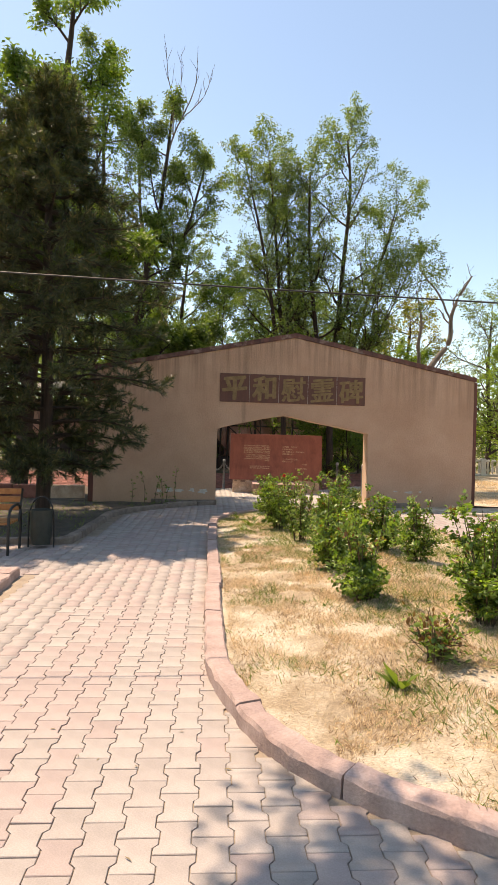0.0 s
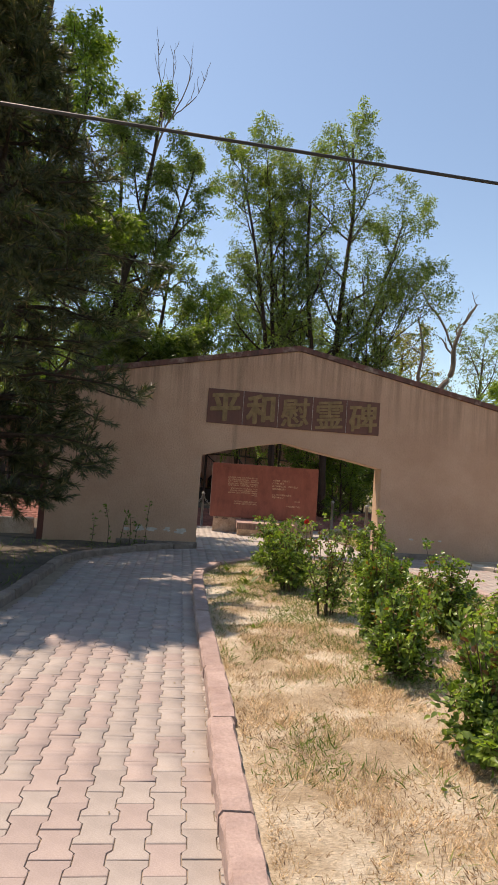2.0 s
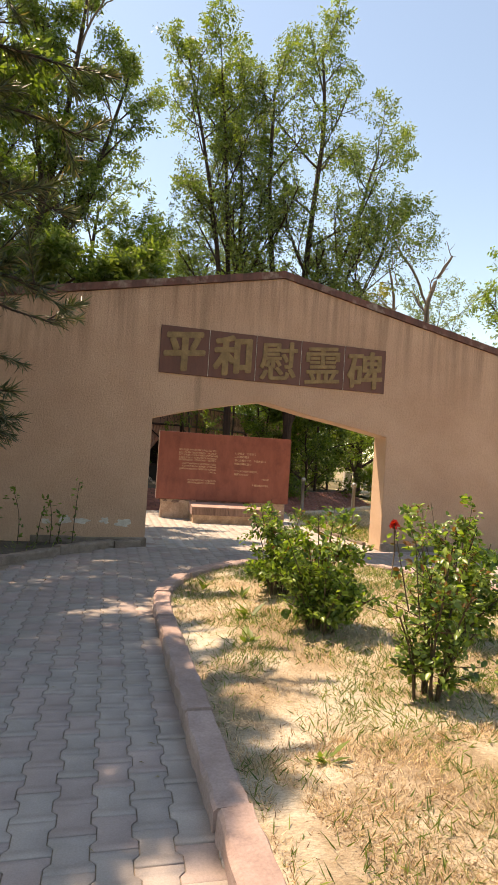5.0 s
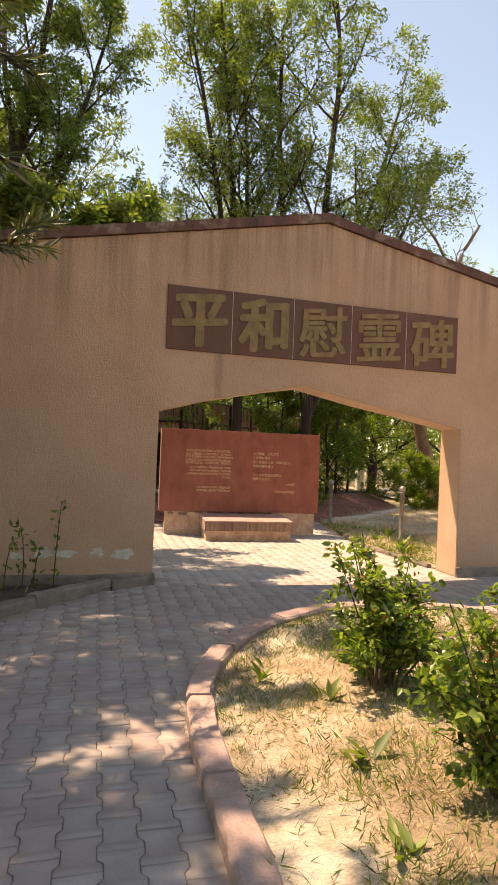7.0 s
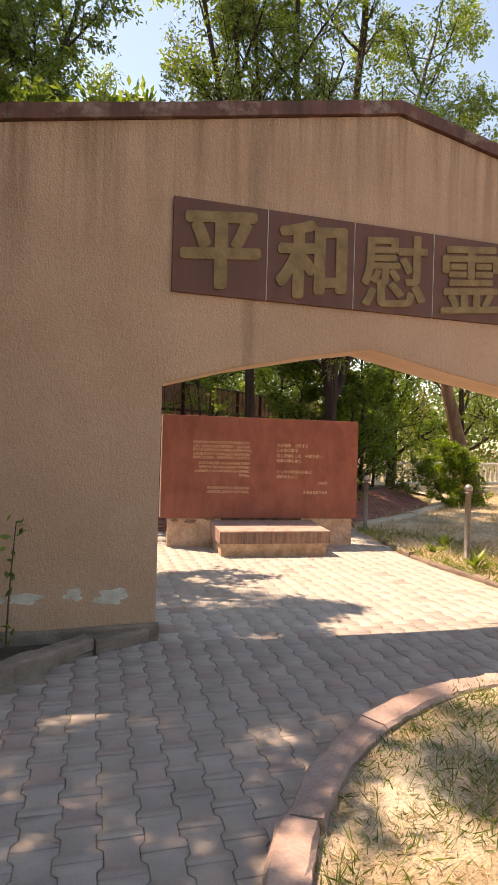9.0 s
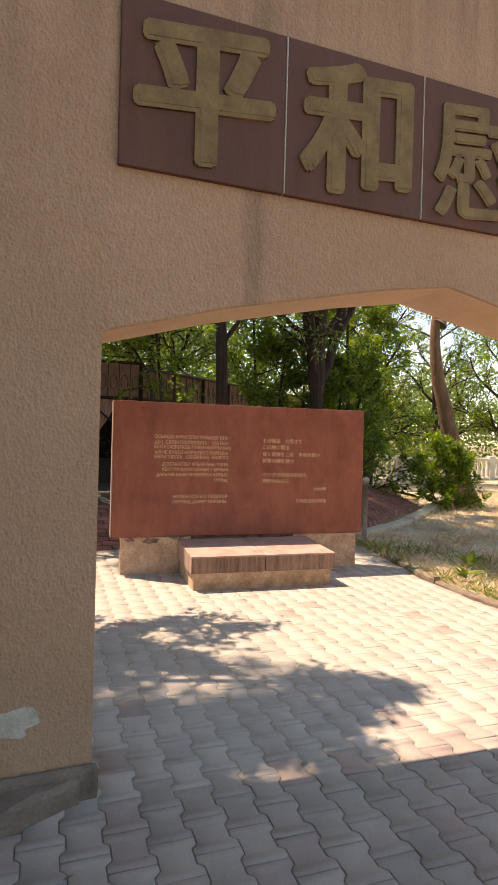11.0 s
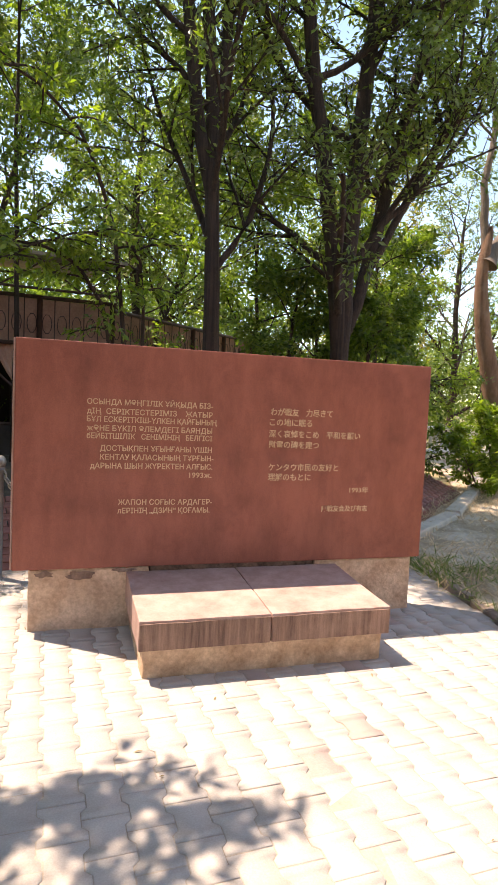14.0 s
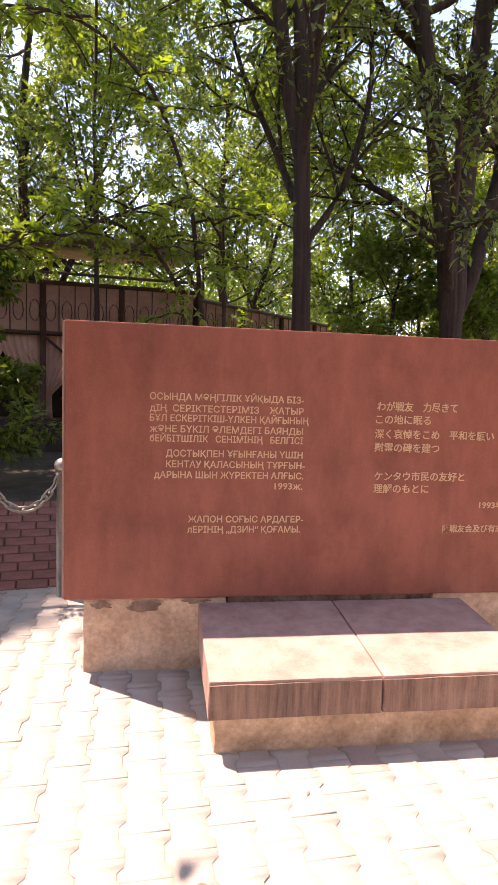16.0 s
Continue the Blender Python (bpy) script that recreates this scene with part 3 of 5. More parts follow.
def build_stele():
    stele = thing("memorial_stele", (0, 0, 0), "red-brown stone memorial slab with gilt text on a chipped plinth", "memorial")
    stele.matrix_basis = STELE_M
    part("slab", box_bm(0, 2.912, 0, 0.17, 0.405, 1.853, 0.008, 2, 0.004, 1), STELE, stele)
    part("slab_edge", box_bm(-0.012, -0.001, 0.006, 0.164, 0.41, 1.85, 0.003), BENCH_TOP, stele, "pale worn slab edge")
    bm = box_bm(0.10, 0.86, 0.015, 0.155, -0.02, 0.402, 0.012, 6, 0.014, 5)
    part("plinth_block", bm, PLINTH, stele, "chipped peach rendered plinth block")
    part("plinth_block", box_bm(2.05, 2.85, 0.015, 0.155, -0.02, 0.402, 0.012, 4, 0.008, 9), PLINTH, stele)
    # core between the blocks: set slightly back and darker than they are
    part("plinth_core", box_bm(0.865, 2.045, 0.03, 0.15, -0.02, 0.4, 0.01), DARK_RENDER, stele)
    for k, (x, z, w, h) in enumerate(((0.2, 0.375, 0.16, 0.05), (0.42, 0.36, 0.2, 0.07), (0.7, 0.385, 0.2, 0.035), (0.78, 0.09, 0.14, 0.12))):
        bm = bmesh.new()
        n = 22
        ring = []
        for q in range(n):
            a = 2 * math.pi * q / n
            r = 0.75 + 0.6 * noise.noise(Vector((math.cos(a) * 1.8 + k, math.sin(a) * 1.8, k * 2.2)))
            ring.append(bm.verts.new((x + math.cos(a) * w * r / 2, 0.002, z + math.sin(a) * h * r / 2)))
        bm.faces.new(ring)
        part("spalled_patch", bm, DARK_RENDER, stele, "dark broken render patch")
    kaz = [("Осында мәңгілік ұйқыда біз-", 0.427, 0.815, 1.468), ("дің  серіктестеріміз    жатыр", 0.428, 0.815, 1.408), ("Бұл ескеріткіш-үлкен қайғының", 0.428, 0.845, 1.357), ("және бүкіл әлемдегі баянды", 0.429, 0.815, 1.300), ("бейбітшілік   сенімінің   белгісі", 0.430, 0.817, 1.250),
           ("Достықпен ұғынғаны үшін", 0.514, 0.733, 1.172), ("Кентау қаласының тұрғын-", 0.516, 0.745, 1.115), ("дарына шын жүректен алғыс.", 0.456, 0.800, 1.058), ("1993ж.", 1.099, 0.154, 1.002),
           ("Жапон соғыс ардагер-", 0.637, 0.628, 0.820), ("лерінің „Дзин“ қоғамы.", 0.635, 0.614, 0.764)]
    jap = [("わが戦友　力尽きて", 1.654, 0.468, 1.446), ("この地に眠る", 1.650, 0.318, 1.374), ("深く哀悼をこめ　平和を願い", 1.648, 0.702, 1.294), ("慰霊の碑を建つ", 1.650, 0.378, 1.219), ("ケンタウ市民の友好と", 1.657, 0.532, 1.060), ("理解のもとに", 1.656, 0.322, 0.990), ("1993年", 2.29, 0.152, 0.903), ("陣戦友会及び有志", 2.076, 0.367, 0.766)]
    for text, u, w, z in kaz:
        glyph("inscription_line", text[0] + text[1:].upper().replace("Ж.", "ж."), 0.049, STELE_TEXT, stele, Matrix.Translation((u, -0.0015, z)) @ Matrix.Rotation(radians(90), 4, "X"), 0.0012, 0.0007, w, "faded gilt lettering")
    for text, u, w, z in jap:
        glyph("inscription_line", text, 0.056 if z > 0.95 else 0.048, STELE_TEXT, stele, Matrix.Translation((u, -0.0015, z)) @ Matrix.Rotation(radians(90), 4, "X"), 0.0012, 0.0007, w, "faded gilt lettering")
    return stele


build_stele()


def build_bench():
    b = thing("stone_bench", (0, 0, 0), "low stone offering bench with worn pinkish top slabs", "bench")
    b.matrix_basis = STELE_M
    front = -0.785
    for u0, u1 in ((0.705, 1.452), (1.457, 2.215)):
        bm = box_bm(u0, u1, front, 0.013, 0.168, 0.336, 0.008, 4, 0.005, u0 * 7)
        for v in bm.verts:
            v.co.z += 0.035 * max(0.0, v.co.y - front) / 0.76 * (v.co.z > 0.25)
        part("top_slab", bm, BENCH_TOP, b)
        part("fascia", box_bm(u0 + 0.004, u1 - 0.004, front - 0.007, front + 0.002, 0.172, 0.322, 0.004, 5, 0.003, u0 * 3), FASCIA, b, "dark water-stained front edge")
    part("base", box_bm(0.735, 2.185, front + 0.035, 0.005, -0.02, 0.170, 0.01, 5, 0.012, 2), BENCH_FOOT, b, "rough ochre rendered base")
    return b


build_bench()


# ---- chain posts ----
def chain_post(at, height=0.98, label="grey steel bollard with a ball top on the paving"):
    p = thing("chain_post", at, label, "bollard", "chain posts")
    rod("shaft", [(0, 0, -0.05), (0, 0, height * 0.5), (0, 0, height - 0.09)], 0.038, STEEL, p, sides=14)
    rod("collar", [(0, 0, height - 0.09), (0, 0, height - 0.06)], 0.048, STEEL, p, sides=14)
    bm = bmesh.new()
    bmesh.ops.create_uvsphere(bm, u_segments=16, v_segments=10, radius=0.055)
    bmesh.ops.translate(bm, vec=(0, 0, height - 0.03), verts=bm.verts)
    part("ball", bm, CHAIN, p, smooth=True)
    return p


POSTS = [(1.36, 20.48, 0), (1.88, 20.55, 0), (2.39, 20.61, 0), (2.95, 20.66, 0), (3.5, 20.7, 0)]
for p in POSTS:
    chain_post(p)
chain_post((6.22, 20.42, 0), 0.96, "weathered grey steel bollard at the forecourt's edge")
chain_post((6.36, 17.85, 0.02), 0.98, "weathered grey steel bollard in the grass verge")


def link_mesh():
    ang = np.linspace(0, 2 * np.pi, 17)
    pts = [(0.036 * np.cos(a) + 0.014 * np.sign(np.cos(a)), 0.0, 0.024 * np.sin(a)) for a in ang]
    v, t = tube(pts, 0.0075, 6)
    return mesh_np("link", v, t, CHAIN, True)


LINK = link_mesh()
for a, b in zip(POSTS, POSTS[1:]):
    A, B = Vector(a) + Vector((0, 0, 0.90)), Vector(b) + Vector((0, 0, 0.90))
    ch = thing("chain", A, "heavy galvanised chain hung between bollards", "chain", "chains")
    n = 13
    pts = [A.lerp(B, f) - Vector((0, 0, 0.26 * (1 - (2 * f - 1) ** 2))) for f in np.linspace(0, 1, n + 1)]
    for k in range(n):
        d = (pts[k + 1] - pts[k]).normalized()
        rot = d.to_track_quat("X", "Z").to_matrix().to_4x4() @ Matrix.Rotation(radians(90 * (k % 2) + 20), 4, "X")
        ln = part("link", LINK, CHAIN, ch)
        ln.matrix_basis = Matrix.Translation((pts[k] + pts[k + 1]) / 2 - A) @ rot


# ---- red bank behind the forecourt ----
BANK = smooth_path([(-7.5, 19.4), (-2.0, 20.25), (2.4, 20.86), (6.2, 21.05), (8.0, 22.3), (10.2, 24.2)], 2)
bank_pts = path_points(BANK, 0.05)
bank_len = np.concatenate([[0], np.cumsum(np.linalg.norm(np.diff(bank_pts, axis=0), axis=1))])


def bank_at(s):
    p = np.array([np.interp(s, bank_len, bank_pts[:, c]) for c in (0, 1)])
    q = np.array([np.interp(min(s + 0.05, bank_len[-1]), bank_len, bank_pts[:, c]) for c in (0, 1)])
    o = np.array([np.interp(max(s - 0.05, 0), bank_len, bank_pts[:, c]) for c in (0, 1)])
    d = (q - o) / (np.linalg.norm(q - o) + 1e-9)
    return p, d, np.array([-d[1], d[0]])


bm = bmesh.new()
prev = None
for s in np.arange(0, bank_len[-1], 0.25):
    p, d, n = bank_at(s)
    ring = [bm.verts.new((*(p + n * o), z)) for o, z in ((0.0, -0.02), (1.05, 0.44), (1.2, 0.46), (9.0, 0.42))]
    if prev:
        for k in range(3):
            bm.faces.new((prev[k], ring[k], ring[k + 1], prev[k + 1]))
    prev = ring
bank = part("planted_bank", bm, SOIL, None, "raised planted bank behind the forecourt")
tagged(bank, "", "bank", "", "structure")


# ---- wood and leaves ----
def grow(rng, wood, tips, p, d, L, r, level, spec):
    n = 6 if level < 2 else 4
    pts, rad = [p], [r]
    end = r * (0.45 if level < spec["levels"] else 0.3)
    for k in range(n):
        d = d + rng.normal(0, spec["gnarl"], 3)
        d[2] += spec["up"][min(level, len(spec["up"]) - 1)]
        d = d / np.linalg.norm(d)
        p = p + d * L / n
        pts.append(p)
        rad.append(r + (end - r) * (k + 1) / n)
    if r > spec.get("hide", 0.0055):
        wood.add(*tube(pts, rad, 9 if level == 0 else (6 if level == 1 else 4)))
    if level >= spec["levels"] - 1:
        tips.append(np.array([pts[0], pts[len(pts) // 2], pts[-1]]))
    if level >= spec["levels"]:
        return
    kids = spec["kids"][level]
    turn = rng.uniform(0, 6.28)
    for c in range(kids):
        f = spec["start"][level] + (1 - spec["start"][level]) * (c + rng.uniform(0.1, 0.9)) / kids
        i = min(int(f * n), n - 1)
        q = pts[i] + (pts[i + 1] - pts[i]) * (f * n - i)
        ax = pts[i + 1] - pts[i]
        ax = ax / np.linalg.norm(ax)
        side = np.cross(ax, (0.3, 0.2, 1.0))
        side /= np.linalg.norm(side) + 1e-9
        other = np.cross(ax, side)
        turn += 2.4 + rng.uniform(-0.4, 0.4)
        a = radians(spec["spread"][level] + rng.uniform(-12, 12))
        nd = ax * math.cos(a) + (side * math.cos(turn) + other * math.sin(turn)) * math.sin(a)
        grow(rng, wood, tips, q, nd, L * spec["ratio"][level] * (1.15 - 0.5 * f) * rng.uniform(0.8, 1.2), max(rad[i] * 0.55, 0.004), level + 1, spec)


def leaves(rng, tips, per, size, aspect, droop, loose, full=False):
    """Leaves in two ranks along each twig, each twig a flat spray; full: rounder leaves of four triangles."""
    T = np.array(tips)
    k = rng.integers(0, len(T), int(per * len(T)))
    f = rng.uniform(0, 1, len(k))[:, None]
    a = np.where(f < 0.5, T[k, 0] + (T[k, 1] - T[k, 0]) * 2 * f, T[k, 1] + (T[k, 2] - T[k, 1]) * (2 * f - 1))
    ax = T[k, 2] - T[k, 0]
    ax /= np.linalg.norm(ax, axis=1)[:, None] + 1e-9
    flat = rng.normal(0, 0.6, (len(T), 3)) + (0, 0, 0.9)
    rank = np.cross(ax, flat[k])
    rank /= np.linalg.norm(rank, axis=1)[:, None] + 1e-9
    rank *= rng.choice((-1.0, 1.0), len(k))[:, None]
    root = a + rng.normal(0, loose * 0.6, a.shape)
    way = ax * 0.7 + rank * 0.9 + rng.normal(0, 0.32, a.shape)
    way[:, 2] -= droop * 0.7
    L = size * rng.uniform(0.6, 1.3, len(k))
    return (ovals if full else blades)(root, way, L, L * aspect, 0.2, flat[k] + rng.normal(0, 0.45, a.shape))


def tree(name, at, label, category, seed, stems, spec, bark, leaf, per, size, aspect=0.42, droop=0.35, loose=0.06, group="", second=None):
    """A tree: each stem is a list of points with its foot radius; limbs grow from the stems, leaves from the twigs."""
    rng = np.random.default_rng(seed)
    t = thing(name, at, label, category, group)
    tips, wood = [], Pile()
    for pts, r in stems:
        P = smooth_path(pts, 2)
        P[1:-1] += rng.normal(0, 0.009, P[1:-1].shape)
        n = len(P)
        R = r * (1 - 0.8 * np.linspace(0, 1, n)) * (1 + 0.35 * np.exp(-np.linspace(0, 1, n) * 30) * (P[0][2] < 0.3))
        if P[0][2] >= 0.3:
            R = R * np.clip(0.55 + np.arange(n) * 0.09, 0, 1)
        wood.add(*tube(P, R, 12))
        turn = rng.uniform(0, 6)
        m = spec["limbs"]
        for c in range(m):
            f = spec["from"] + (1 - spec["from"]) * (c + rng.uniform(0, 1)) / m
            i = min(int(f * (n - 1)), n - 2)
            q = P[i] + (P[i + 1] - P[i]) * (f * (n - 1) - i)
            turn += 2.4
            tilt = radians(spec["tilt"] + rng.uniform(-15, 15))
            d = np.array([math.cos(turn) * math.sin(tilt), math.sin(turn) * math.sin(tilt), math.cos(tilt)])
            reach = spec["reach"] * (1 - 0.55 * f if spec.get("cone") is None else (1.05 - f)) * rng.uniform(0.75, 1.25)
            grow(rng, wood, tips, q, d, reach, max(R[i] * 0.5, 0.012), 1, spec)
    part("trunk", wood.mesh("trunk", bark, True), bark, t)
    if leaf is not None:
        v, f = leaves(rng, tips, per, size, aspect, droop, loose)
        part("crown", mesh_np("crown", v, f, leaf), leaf, t)
        if second:
            v, f = leaves(rng, tips, per * second[1], size, aspect, droop, loose)
            part("crown_tint", mesh_np("crown_tint", v, f, second[0]), second[0], t)
    return t


AIRY = dict(levels=3, kids=(0, 6, 6), start=(0, 0.25, 0.15), spread=(40, 42, 45), ratio=(1, 0.5, 0.5), gnarl=0.10, up=(0.1, 0.10, 0.02, -0.05), limbs=12, tilt=38, reach=3.0)
AIRY["from"] = 0.30
DENSE = dict(AIRY, kids=(0, 7, 6), limbs=14, tilt=62, reach=3.2, up=(0.1, 0.04, 0.0, -0.06))
SPREAD = dict(AIRY, limbs=12, tilt=55, reach=4.0, kids=(0, 7, 6), up=(0.1, 0.08, 0.0, -0.08))

# two many-stemmed trees behind the stele
tree("elm_tree", (4.62, 22.3, 0.4), "tall forked elm with a dark trunk and airy grey-green crown", "tree", 11,
     [([(0, 0, -0.5), (0.0, 0, 1.8), (-0.03, 0.02, 3.6), (-0.25, 0, 6.2), (-0.45, 0.1, 8.8), (-0.75, 0.1, 11.6)], 0.125),
      ([(-0.03, 0.0, 3.3), (-0.3, 0.05, 4.5), (-0.6, -0.1, 6.7), (-1.1, -0.2, 9), (-1.7, -0.2, 11.4)], 0.10),
      ([(-0.03, 0.0, 3.9), (0.1, 0.1, 5.8), (0.1, 0.3, 8.2), (-0.1, 0.4, 10.4)], 0.085)],
     dict(AIRY, limbs=17, reach=2.5, tilt=48, **{"from": 0.28}), BARK, LEAF_WILLOW, 16, 0.098, 0.38, 0.5, 0.1, "trees behind the memorial", (LEAF_BRIGHT, 0.2))
tree("elm_tree", (6.38, 22.3, 0.4), "many-stemmed elm with dark limbs and a broad airy crown", "tree", 12,
     [([(0, 0, -0.5), (0.0, 0, 1.7), (-0.2, 0, 3.2), (-0.75, 0.05, 6.0), (-1.0, 0.05, 8.8), (-1.0, 0, 11.2)], 0.15),
      ([(0.0, 0, 1.5), (0.0, 0, 2.8), (0.15, 0, 5.6), (0.4, 0.1, 8.4), (0.6, 0.1, 10.8), (0.4, 0.2, 12.8)], 0.14),
      ([(0.02, 0, 1.9), (0.5, 0.1, 3.4), (1.1, 0.3, 5.8), (1.9, 0.4, 8.2), (2.5, 0.5, 10.4)], 0.11),
      ([(0.3, 0, 2.8), (1.4, 0.1, 4.8), (2.3, 0.1, 6.4), (2.9, 0.2, 7.8)], 0.075)],
     dict(AIRY, limbs=17, reach=2.8, tilt=52, **{"from": 0.26}), BARK, LEAF_WILLOW, 16, 0.098, 0.38, 0.5, 0.1, "trees behind the memorial", (LEAF_BRIGHT, 0.2))
# low dense leafage behind the stele
for k, (x, y, h, r) in enumerate(((6.3, 25.2, 5.6, 2.0), (7.7, 25.6, 5.0, 2.0), (9.2, 27.4, 5.5, 2.3), (1.3, 22.5, 2.2, 0.85), (0.5, 22.3, 2.2, 0.95), (-0.6, 23.3, 2.8, 1.2), (7.2, 22.9, 2.3, 1.2), (4.6, 27.4, 7.0, 2.4), (6.0, 23.0, 2.6, 1.2), (8.6, 24.6, 2.2, 1.0), (2.4, 24.9, 7.2, 2.0), (5.3, 24.6, 6.6, 1.9), (7.9, 23.9, 5.2, 1.5))):
    tree("elm_sapling", (x, y, 0.4), "dense dark green young elm behind the memorial", "tree", 30 + k,
         [([(0, 0, -0.4), (0.05, 0, h * 0.35), (-0.05, 0.05, h * 0.7), (0.05, 0, h)], 0.05)],
         dict(DENSE, reach=r, **{"from": 0.42 if h > 6.3 and y < 26 else 0.12}), BARK, LEAF_ELM, 10, 0.095, 0.42, 0.45, 0.06, "young elms", (LEAF_BRIGHT, 0.22))
# long leafy sprays that hang into view over the slab
tree("elm_sapling", (3.55, 21.9, 0.45), "young elm with long arching sprays of sunlit leaves", "tree", 51,
     [([(0, 0, -0.3), (-0.1, -0.1, 1.4), (-0.4, -0.3, 2.3), (-1.1, -0.5, 2.5), (-1.7, -0.6, 2.1)], 0.03),
      ([(0, 0, 0.3), (0, 0, 1.8), (-0.3, -0.3, 3.3), (-1.0, -0.7, 3.9), (-1.9, -0.9, 3.7)], 0.03),
      ([(0, 0, 0.3), (0.2, 0, 1.6), (0.1, -0.3, 2.6), (-0.5, -0.6, 2.6), (-1.2, -0.8, 2.2)], 0.025)],
     dict(DENSE, limbs=16, reach=0.75, tilt=75, levels=2, up=(0, -0.08, -0.1), **{"from": 0.35}), BARK, LEAF_BRIGHT, 11, 0.08, 0.38, 0.35, 0.012)
# big elms to the west
tree("elm_tree", (-0.75, 18.75, 0.0), "low spreading elm close behind the gate wall", "tree", 13,
     [([(0, 0, -0.3), (0.1, -0.1, 2.0), (0.3, -0.2, 3.4), (0.3, -0.1, 4.8)], 0.12),
      ([(0.1, -0.1, 1.9), (0.8, -0.4, 3.2), (1.5, -0.8, 4.0), (2.3, -1.0, 4.4)], 0.08),
      ([(0.1, -0.1, 1.8), (0.5, -0.8, 3.1), (0.9, -1.4, 3.8), (1.4, -1.8, 4.2)], 0.07)],
     dict(SPREAD, reach=1.6, limbs=8, tilt=72, kids=(0, 5, 4), **{"from": 0.42}), BARK, LEAF_WILLOW, 30, 0.112, 0.40, 0.5, 0.09, "trees to the west", (LEAF_ELM, 0.35))
tree("elm_tree", (-1.5, 24.3, 0.3), "large tall elm with bare top twigs beside the pavilion", "tree", 24,
     [([(0, 0, -0.4), (0.1, 0, 3.0), (0.4, 0.2, 6.2), (1.2, 0.9, 10.2), (1.6, 1.2, 15.0)], 0.20),
      ([(0.2, 0, 4), (-0.6, 0.1, 6.8), (-1.1, 0.8, 11.2), (-1.2, 1.1, 17.0)], 0.15),
      ([(0.4, 0.1, 5), (1.6, 0.5, 7.8), (2.5, 1.0, 10.4), (3.0, 1.2, 12.8)], 0.12),
      ([(0.3, 0.1, 4.6), (0.9, 0.4, 7.4), (0.3, 0.9, 11.4), (0.4, 1.1, 14.0)], 0.12)],
     dict(SPREAD, reach=2.4, limbs=13, kids=(0, 7, 6), **{"from": 0.24}), BARK, LEAF_WILLOW, 17, 0.125, 0.38, 0.5, 0.12, "trees to the west", (LEAF_ELM, 0.3))
tree("bare_branch", (0.15, 25.3, 14.0), "bare pale twigs above the elm crown", "tree", 19,
     [([(-0.4, 0.2, -1.6), (0.0, 0, 0.2), (0.5, 0, 1.2), (0.9, 0, 2.2), (0.95, 0, 3.3)], 0.045), ([(0.3, 0, 0.8), (0.9, 0, 1.4), (1.35, 0, 2.0), (1.5, 0, 2.7)], 0.028), ([(0.0, 0, 0.2), (0.0, 0, 1.6), (-0.3, 0, 2.7), (-0.35, 0, 3.7)], 0.03), ([(0.05, 0, 0.7), (0.3, 0, 2.0), (0.25, 0, 3.5)], 0.025)],
     dict(AIRY, limbs=6, reach=1.1, kids=(0, 3, 2), gnarl=0.13, tilt=24, **{"from": 0.3}), BARK_GREY, None, 0, 0)
tree("elm_tree", (-3.6, 18.2, 0), "broad elm with a dense dark green crown", "tree", 14,
     [([(0, 0, -0.3), (0.2, 0, 3), (0.5, 0.1, 6), (0.9, 0, 10), (1.2, 0, 14.0)], 0.26),
      ([(0.2, 0, 2.8), (-0.8, 0.2, 5.5), (-1.8, 0.2, 9)], 0.16),
      ([(0.3, 0, 3.6), (1.0, 0.2, 6.2), (1.5, 0.6, 9.0), (1.5, 1.0, 11.6)], 0.14)],
     dict(SPREAD, reach=2.8, limbs=11, **{"from": 0.30}), BARK, LEAF_ELM, 17, 0.13, 0.40, 0.45, 0.12, "trees to the west", (LEAF_BRIGHT, 0.2))
tree("elm_tree", (-3.8, 15.0, 0), "dark elm whose limbs reach over the bed and walk", "tree", 15,
     [([(0, 0, -0.3), (0.1, 0, 3), (0.2, 0.0, 6.0), (-0.2, 0, 9), (-0.7, 0, 12.6)], 0.22),
      ([(0.2, 0, 3.4), (0.7, -0.1, 5.2), (1.2, -0.3, 6.6), (1.6, -0.5, 7.6)], 0.11),
      ([(0.2, 0, 3.8), (0.7, -0.7, 5.6), (1.0, -1.2, 7.2)], 0.09),
      ([(0.2, 0, 3.6), (1.2, -0.1, 4.6), (2.2, -0.3, 5.1), (3.2, -0.4, 5.3)], 0.085),
      ([(0.2, 0, 3.9), (1.3, 0.3, 5.0), (2.4, 0.5, 5.8), (3.4, 0.4, 6.0)], 0.08)],
     dict(SPREAD, reach=1.9, limbs=12, kids=(0, 5, 5), **{"from": 0.38}), BARK, LEAF_ELM, 15, 0.115, 0.40, 0.5, 0.08, "trees to the west", (LEAF_WILLOW, 0.4))
# mostly hidden elm, added to block sky and sun over bed and walk
tree("elm_tree", (-5.2, 12.8, 0), "tall dark elm added behind the pine to shade the walk", "tree", 23,
     [([(0, 0, -0.3), (0.1, 0, 3), (0.0, 0.1, 6.5), (-0.2, 0, 10), (-0.2, 0, 13.0)], 0.22),
      ([(0.1, 0, 3.2), (1.1, 0.4, 5.6), (2.2, 0.9, 7.6), (3.0, 1.2, 9.2)], 0.12)],
     dict(SPREAD, reach=1.9, limbs=11, **{"from": 0.36}), BARK, LEAF_ELM, 15, 0.12, 0.40, 0.5, 0.12, "trees to the west")
